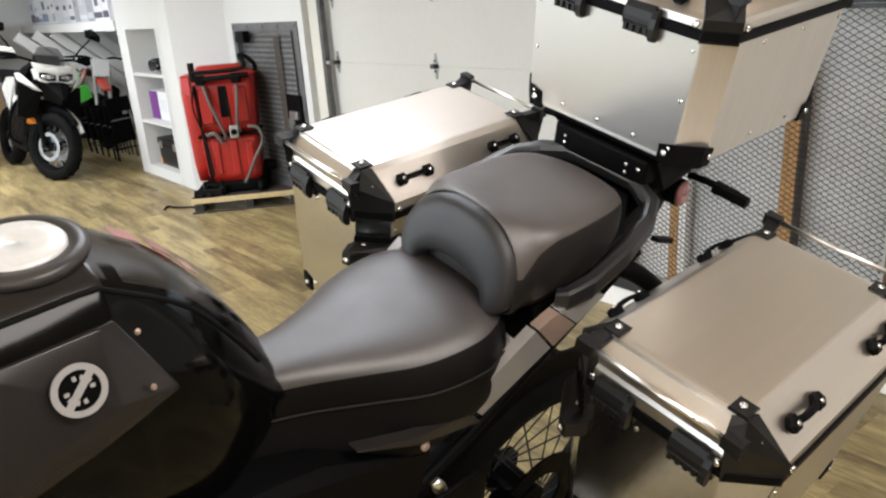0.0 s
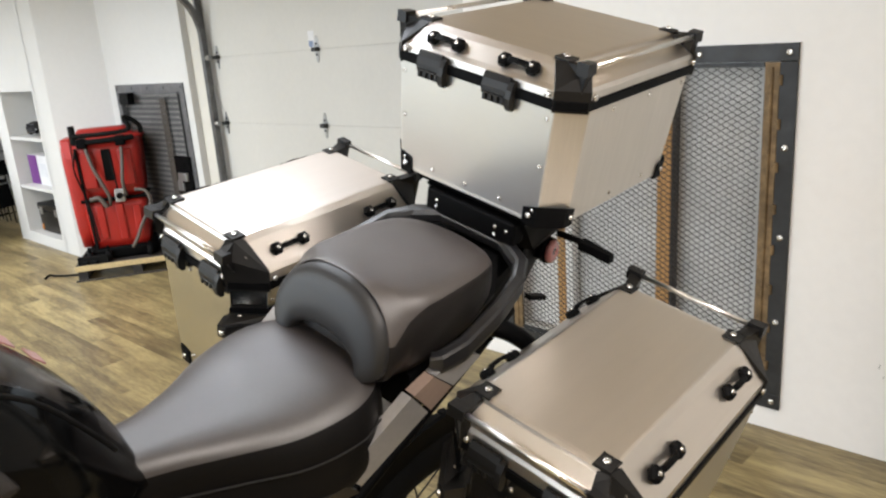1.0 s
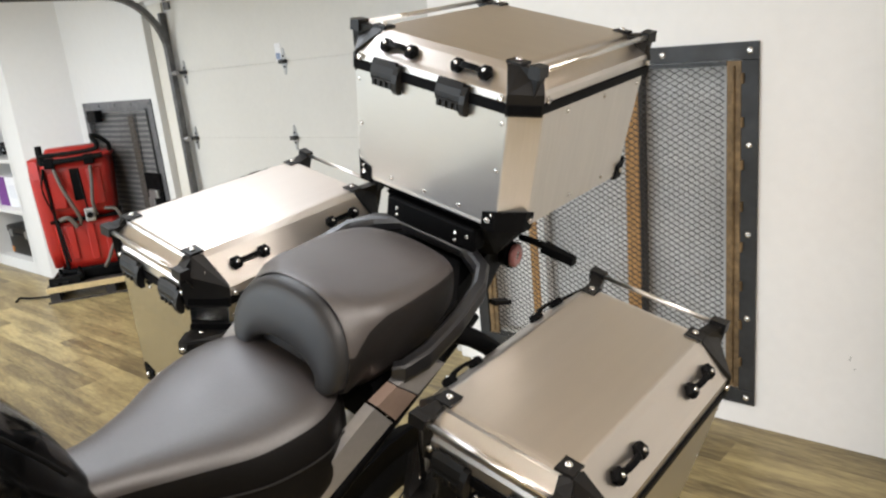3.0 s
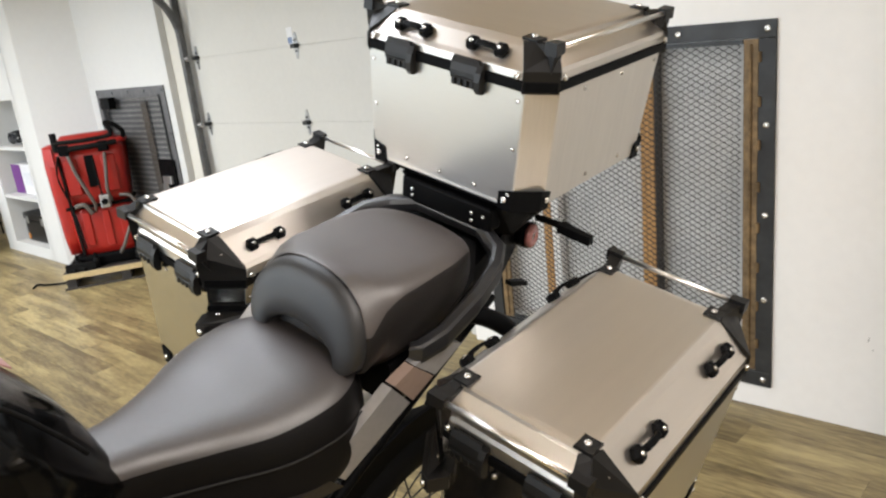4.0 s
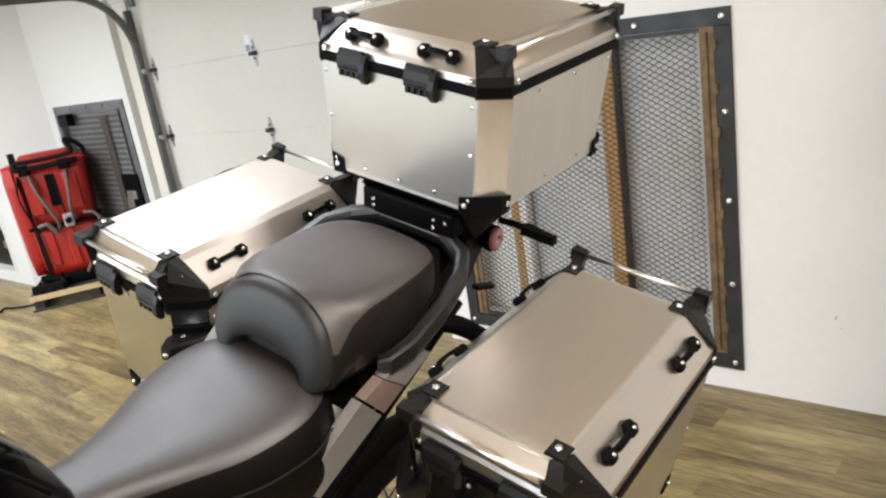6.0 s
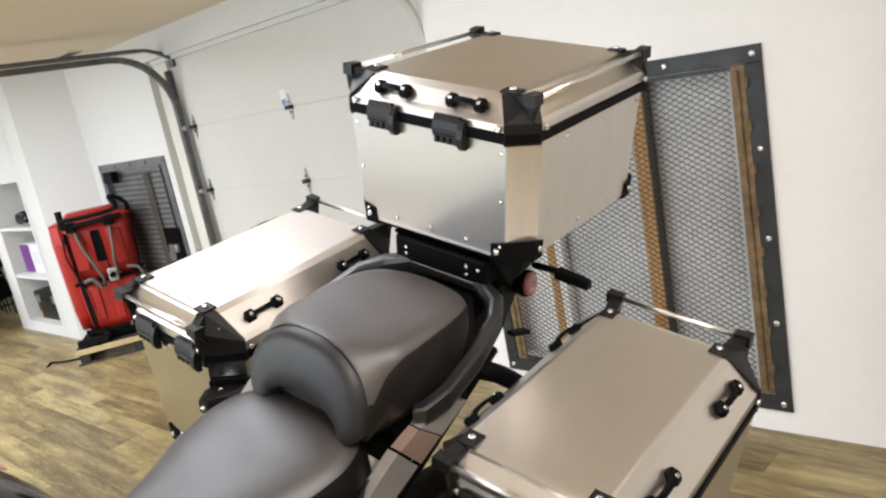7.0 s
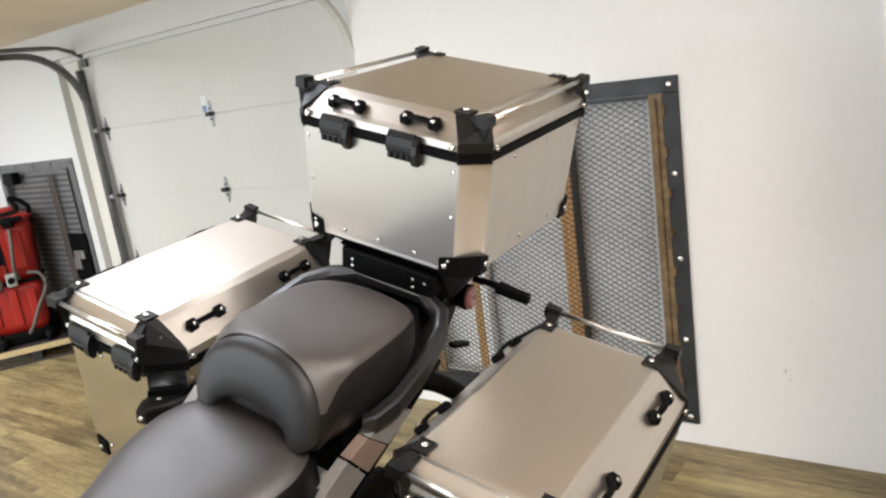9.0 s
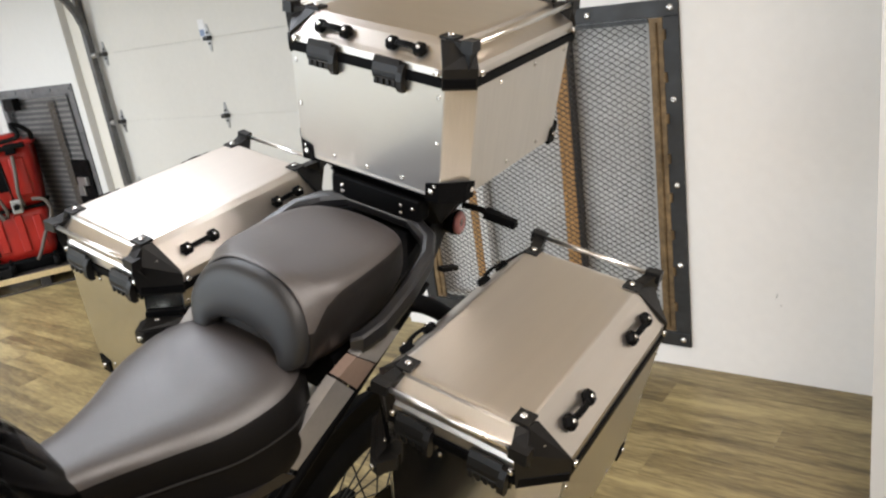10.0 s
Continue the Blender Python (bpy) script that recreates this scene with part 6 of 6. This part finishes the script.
wheel(wb, pose(0, 0, 0.33, 0, 0, 24), 0.328, 0.125, 0.225, 14, 0.14, STEEL_BLACK, twin=True)
wheel(wb, pose(0, 1.46, 0.32), 0.315, 0.15, 0.215, 14, 0.13, STEEL_BLACK)
for s in (-1, 1):
    part("fork_leg", cyl(bmesh.new(), (s * 0.095, 0.0, 0.33), (s * 0.095, 0.24, 1.02), 0.028, seg=14), STEEL_BLACK, wb)
    part("brake_caliper", bbox(s * 0.075 - 0.02, s * 0.075 + 0.02, 0.06, 0.13, 0.36, 0.46, None, 0.008), GALV, wb)
    part("mirror_stem", tube(bmesh.new(), [(s * 0.26, 0.24, 1.16), (s * 0.33, 0.20, 1.28), (s * 0.42, 0.18, 1.38)], 0.008, 8), STEEL_BLACK, wb)
    part("crash_bar", tube(bmesh.new(), [(s * 0.14, 0.36, 0.86), (s * 0.28, 0.34, 0.66), (s * 0.28, 0.44, 0.40), (s * 0.14, 0.56, 0.30)], 0.013, 8), STEEL_BLACK, wb, "", True)
    part("side_box", bbox(min(s * 0.22, s * 0.45), max(s * 0.22, s * 0.45), 1.15, 1.62, 0.55, 0.90, None, 0.02), ALU, wb, "aluminium side box")
    # the headlight's lens is a squashed drop that rises outwards
    part("headlight", revolve(bmesh.new(), [(0, 0.001), (0, 0.045), (0.012, 0.042), (0.026, 0.026), (0.032, 0.001)], 20), LENS, wb, "clear headlight", True,
         Matrix.Translation((s * 0.083, -0.145, 0.995)) @ toward((s * 0.35, -1, 0.05)) @ Matrix.Diagonal((1, 1.35, 0.62, 1)))
    part("headlight_bulb", revolve(bmesh.new(), [(0, 0.001), (0, 0.016), (0.010, 0.014), (0.012, 0.001)], 14), GALV, wb, "", True, Matrix.Translation((s * 0.083, -0.172, 0.995)) @ toward((s * 0.35, -1, 0.05)))
mirrored("headlight_bowl", ((0.012, -0.150, 0.965), (0.014, -0.150, 1.015), (0.10, -0.142, 1.035), (0.15, -0.115, 1.035), (0.15, -0.110, 0.985), (0.09, -0.142, 0.958), (0.02, 0.0, 0.95), (0.14, 0.0, 1.05)), PLASTIC)
mirrored("nose_mask", ((0.0, -0.140, 0.945), (0.0, -0.155, 1.10), (0.11, -0.125, 1.115), (0.185, -0.085, 1.10), (0.190, -0.080, 1.00), (0.15, -0.105, 0.955), (0.07, -0.13, 0.935), (0.02, 0.02, 0.95), (0.17, 0.02, 1.05)), WHITE_PLASTIC, "white nose round the headlights")
mirrored("brow", ((0.0, -0.185, 1.035), (0.0, -0.165, 1.085), (0.09, -0.155, 1.050), (0.19, -0.085, 1.075), (0.205, -0.06, 1.13), (0.17, -0.07, 1.125), (0.06, -0.12, 1.095), (0.05, -0.05, 1.07), (0.17, 0.0, 1.10)), WHITE_PLASTIC, "white brow over the headlights")
mirrored("lower_brow", ((0.165, -0.095, 1.00), (0.185, -0.075, 1.07), (0.20, -0.04, 1.06), (0.175, -0.06, 0.96), (0.16, 0.0, 1.0)), WHITE_PLASTIC)
centred("beak", ((0.015, -0.34, 0.80), (0.10, -0.15, 0.93), (0.13, -0.05, 0.955), (0.012, -0.26, 0.74), (0.08, 0.02, 0.78), (0.0, -0.20, 0.95)), PLASTIC, "black beak under the headlights")
mirrored("beak_strip", ((0.13, -0.10, 0.86), (0.15, -0.09, 0.88), (0.27, 0.06, 1.02), (0.31, 0.10, 1.02), (0.29, 0.09, 0.95), (0.17, 0.0, 0.87)), WHITE_PLASTIC, "white strip beside the beak")
mirrored("cheek", ((0.30, 0.14, 0.98), (0.36, 0.18, 0.97), (0.34, 0.20, 0.66), (0.30, 0.18, 0.80), (0.26, 0.40, 0.98), (0.28, 0.42, 0.70), (0.30, 0.60, 0.86)), WHITE_PLASTIC, "white fairing cheek", -1)
mirrored("cheek", ((0.22, 0.14, 0.98), (0.24, 0.18, 0.97), (0.235, 0.20, 0.84), (0.22, 0.18, 0.86), (0.16, 0.40, 0.98), (0.18, 0.42, 0.80), (0.20, 0.60, 0.86)), WHITE_PLASTIC, "white fairing cheek", 1)
mirrored("radiator_cowl", ((0.08, 0.0, 0.92), (0.28, 0.08, 0.90), (0.29, 0.12, 0.62), (0.14, 0.10, 0.56), (0.10, 0.34, 0.92), (0.26, 0.34, 0.60)), PLASTIC)
centred("lower_cowl", ((0.16, 0.12, 0.78), (0.20, 0.30, 0.72), (0.13, 0.22, 0.50), (0.17, 0.40, 0.40), (0.10, 0.40, 0.40)), PLASTIC)
mirrored("hand_guard", ((0.26, 0.12, 1.15), (0.42, 0.18, 1.13), (0.45, 0.26, 1.17), (0.28, 0.12, 1.20), (0.42, 0.22, 1.21)), PLASTIC)
mirrored("hand_guard_top", ((0.28, 0.11, 1.205), (0.42, 0.17, 1.215), (0.45, 0.24, 1.22), (0.30, 0.13, 1.25), (0.42, 0.21, 1.255)), WHITE_PLASTIC, "", -1)
mirrored("mirror", ((0.36, 0.14, 1.40), (0.51, 0.16, 1.36), (0.52, 0.18, 1.42), (0.44, 0.18, 1.49), (0.36, 0.16, 1.47), (0.42, 0.10, 1.42)), PLASTIC)
mirrored("indicator", ((0.15, 0.03, 0.55), (0.24, 0.04, 0.56), (0.23, 0.01, 0.60), (0.16, 0.06, 0.60), (0.21, 0.07, 0.54)), AMBER, "", -1)
mirrored("side_panel", ((0.17, 0.55, 0.92), (0.16, 1.0, 0.84), (0.15, 0.62, 0.62), (0.10, 1.30, 0.98), (0.08, 0.9, 0.96)), WHITE_PLASTIC)
part("front_fender", sweep(bmesh.new(), [(0, 0.352 * math.cos(a), 0.335 + 0.352 * math.sin(a)) for a in [math.radians(72 + 9 * i) for i in range(9)]], [(-0.062, -0.014), (-0.045, 0.002), (0, 0.010), (0.045, 0.002), (0.062, -0.014), (0, -0.004)], (1, 0, 0)), PLASTIC, wb, "black front mudguard", True, pose(0, 0, 0, 0, 0, 24))
part("fender_tip", sweep(bmesh.new(), [(0.03, 0.366 * math.cos(a), 0.335 + 0.366 * math.sin(a)) for a in [math.radians(100 + 8 * i) for i in range(8)]], [(-0.030, -0.006), (-0.024, 0.006), (0.024, 0.006), (0.030, -0.006)], (1, 0, 0)), WHITE_PLASTIC, wb, "white strip along the mudguard", True, pose(0, 0, 0, 0, 0, 24))
part("screen", loft(bmesh.new(), [[Vector((x, 0.0 + 0.8 * x * x + (z - 1.08) * 0.5 + yy, z)) for x, z in ((-0.13, 1.09), (0.0, 1.07), (0.13, 1.09), (0.135, 1.20), (0.09, 1.27), (0.0, 1.285), (-0.09, 1.27), (-0.135, 1.20))] for yy in (0.0, 0.006)]), SCREEN, wb, "lightly smoked windscreen")
centred("instrument_pod", ((0.13, 0.14, 1.06), (0.11, 0.16, 1.20), (0.10, 0.24, 1.20), (0.12, 0.26, 1.04)), PLASTIC)
part("handlebar", tube(bmesh.new(), [(0.43, 0.30, 1.13), (0.25, 0.25, 1.17), (0, 0.26, 1.12), (-0.25, 0.25, 1.17), (-0.43, 0.30, 1.13)], 0.014, 8), STEEL_BLACK, wb, "", True)
centred("fuel_tank", ((0.12, 0.30, 1.08), (0.18, 0.45, 1.04), (0.14, 0.80, 0.92), (0.06, 0.80, 0.98), (0.08, 0.40, 1.14), (0.20, 0.5, 0.80), (0.14, 0.8, 0.78)), PLASTIC)
centred("seat", ((0.09, 0.78, 0.94), (0.16, 1.0, 0.88), (0.14, 1.40, 1.0), (0.10, 1.42, 1.04), (0.12, 1.1, 0.95), (0.14, 1.3, 0.90)), PLASTIC)
centred("engine", ((0.15, 0.34, 0.72), (0.20, 0.80, 0.68), (0.18, 0.82, 0.28), (0.15, 0.38, 0.24)), STEEL_BLACK)
part("side_stand", cyl(bmesh.new(), (0.16, 0.62, 0.30), (0.29, 0.66, 0.03), 0.013, seg=10), STEEL_BLACK, wb)

# ---- cartons beyond the white bike ----
for px_, py_, w, d_, h, mat in ((-9.55, 0.75, 0.55, 0.45, 1.12, CARTON_BROWN), (-10.2, 1.35, 0.60, 0.50, 0.95, CARTON_BROWN)):
    c = empty("carton_stack", pose(px_, py_, 0, 0, 0, 8), "tall brown cardboard carton standing on the floor", "carton")
    part("body", bbox(-w / 2, w / 2, -d_ / 2, d_ / 2, 0.001, h, None, 0.005), mat, c)
    part("tape", bbox(-0.03, 0.03, -d_ / 2 - 0.002, d_ / 2 + 0.002, h * 0.2, h + 0.002), PALE_WOOD, c)
tagged(part("wall_panel", bbox(-10.9, -10.0, 1.6, 1.66, 1.02, 1.5, None, 0.01), PLASTIC), "black flat panel standing on a carton", "panel")

# ---- floor planks ----
floor = empty("floor", pose(0, 0, 0), "oak-look vinyl plank floor, tan with grey-brown streaks", "floor", kind="structure")
PL, PW, GAP = 1.22, 0.152, 0.0007


def plank_box(bm, x0, x1, y0, y1):
    return box(bm, x0 + GAP / 2, x1 - GAP / 2, y0 + GAP / 2, y1 - GAP / 2, -0.009, 0.0)


plank_mesh = link_mesh("plank", plank_box(bmesh.new(), 0, PL, 0, PW), PLANK)
rest = bmesh.new()
n_rows = int((4.4 - YB) / PW)
for r in range(n_rows):
    y = YW - 0.002 - PW * (r + 1) + PW * 11
    if y + PW > 4.4:
        continue
    x = XL - 0.1 + (r * 0.437) % PL - PL
    end = XR + 0.1 if y < YW + TH - PW else -7.2
    while x < end:
        if x < XL - 0.1 or x + PL > end:
            if x + PL > XL:
                plank_box(rest, max(x, XL - 0.1), min(x + PL, end), y, y + PW)
            x += PL
            continue
        if -6.9 < x + PL / 2 < 1.6 and -1.1 < y < YW - 0.1:
            piece("plank", plank_mesh, floor, pose(x, y, 0))
        else:
            plank_box(rest, x, x + PL, y, y + PW)
        x += PL
tagged(part("outer_planks", rest, PLANK, floor, "planks of the same floor towards the room's edges"), kind="stuff")
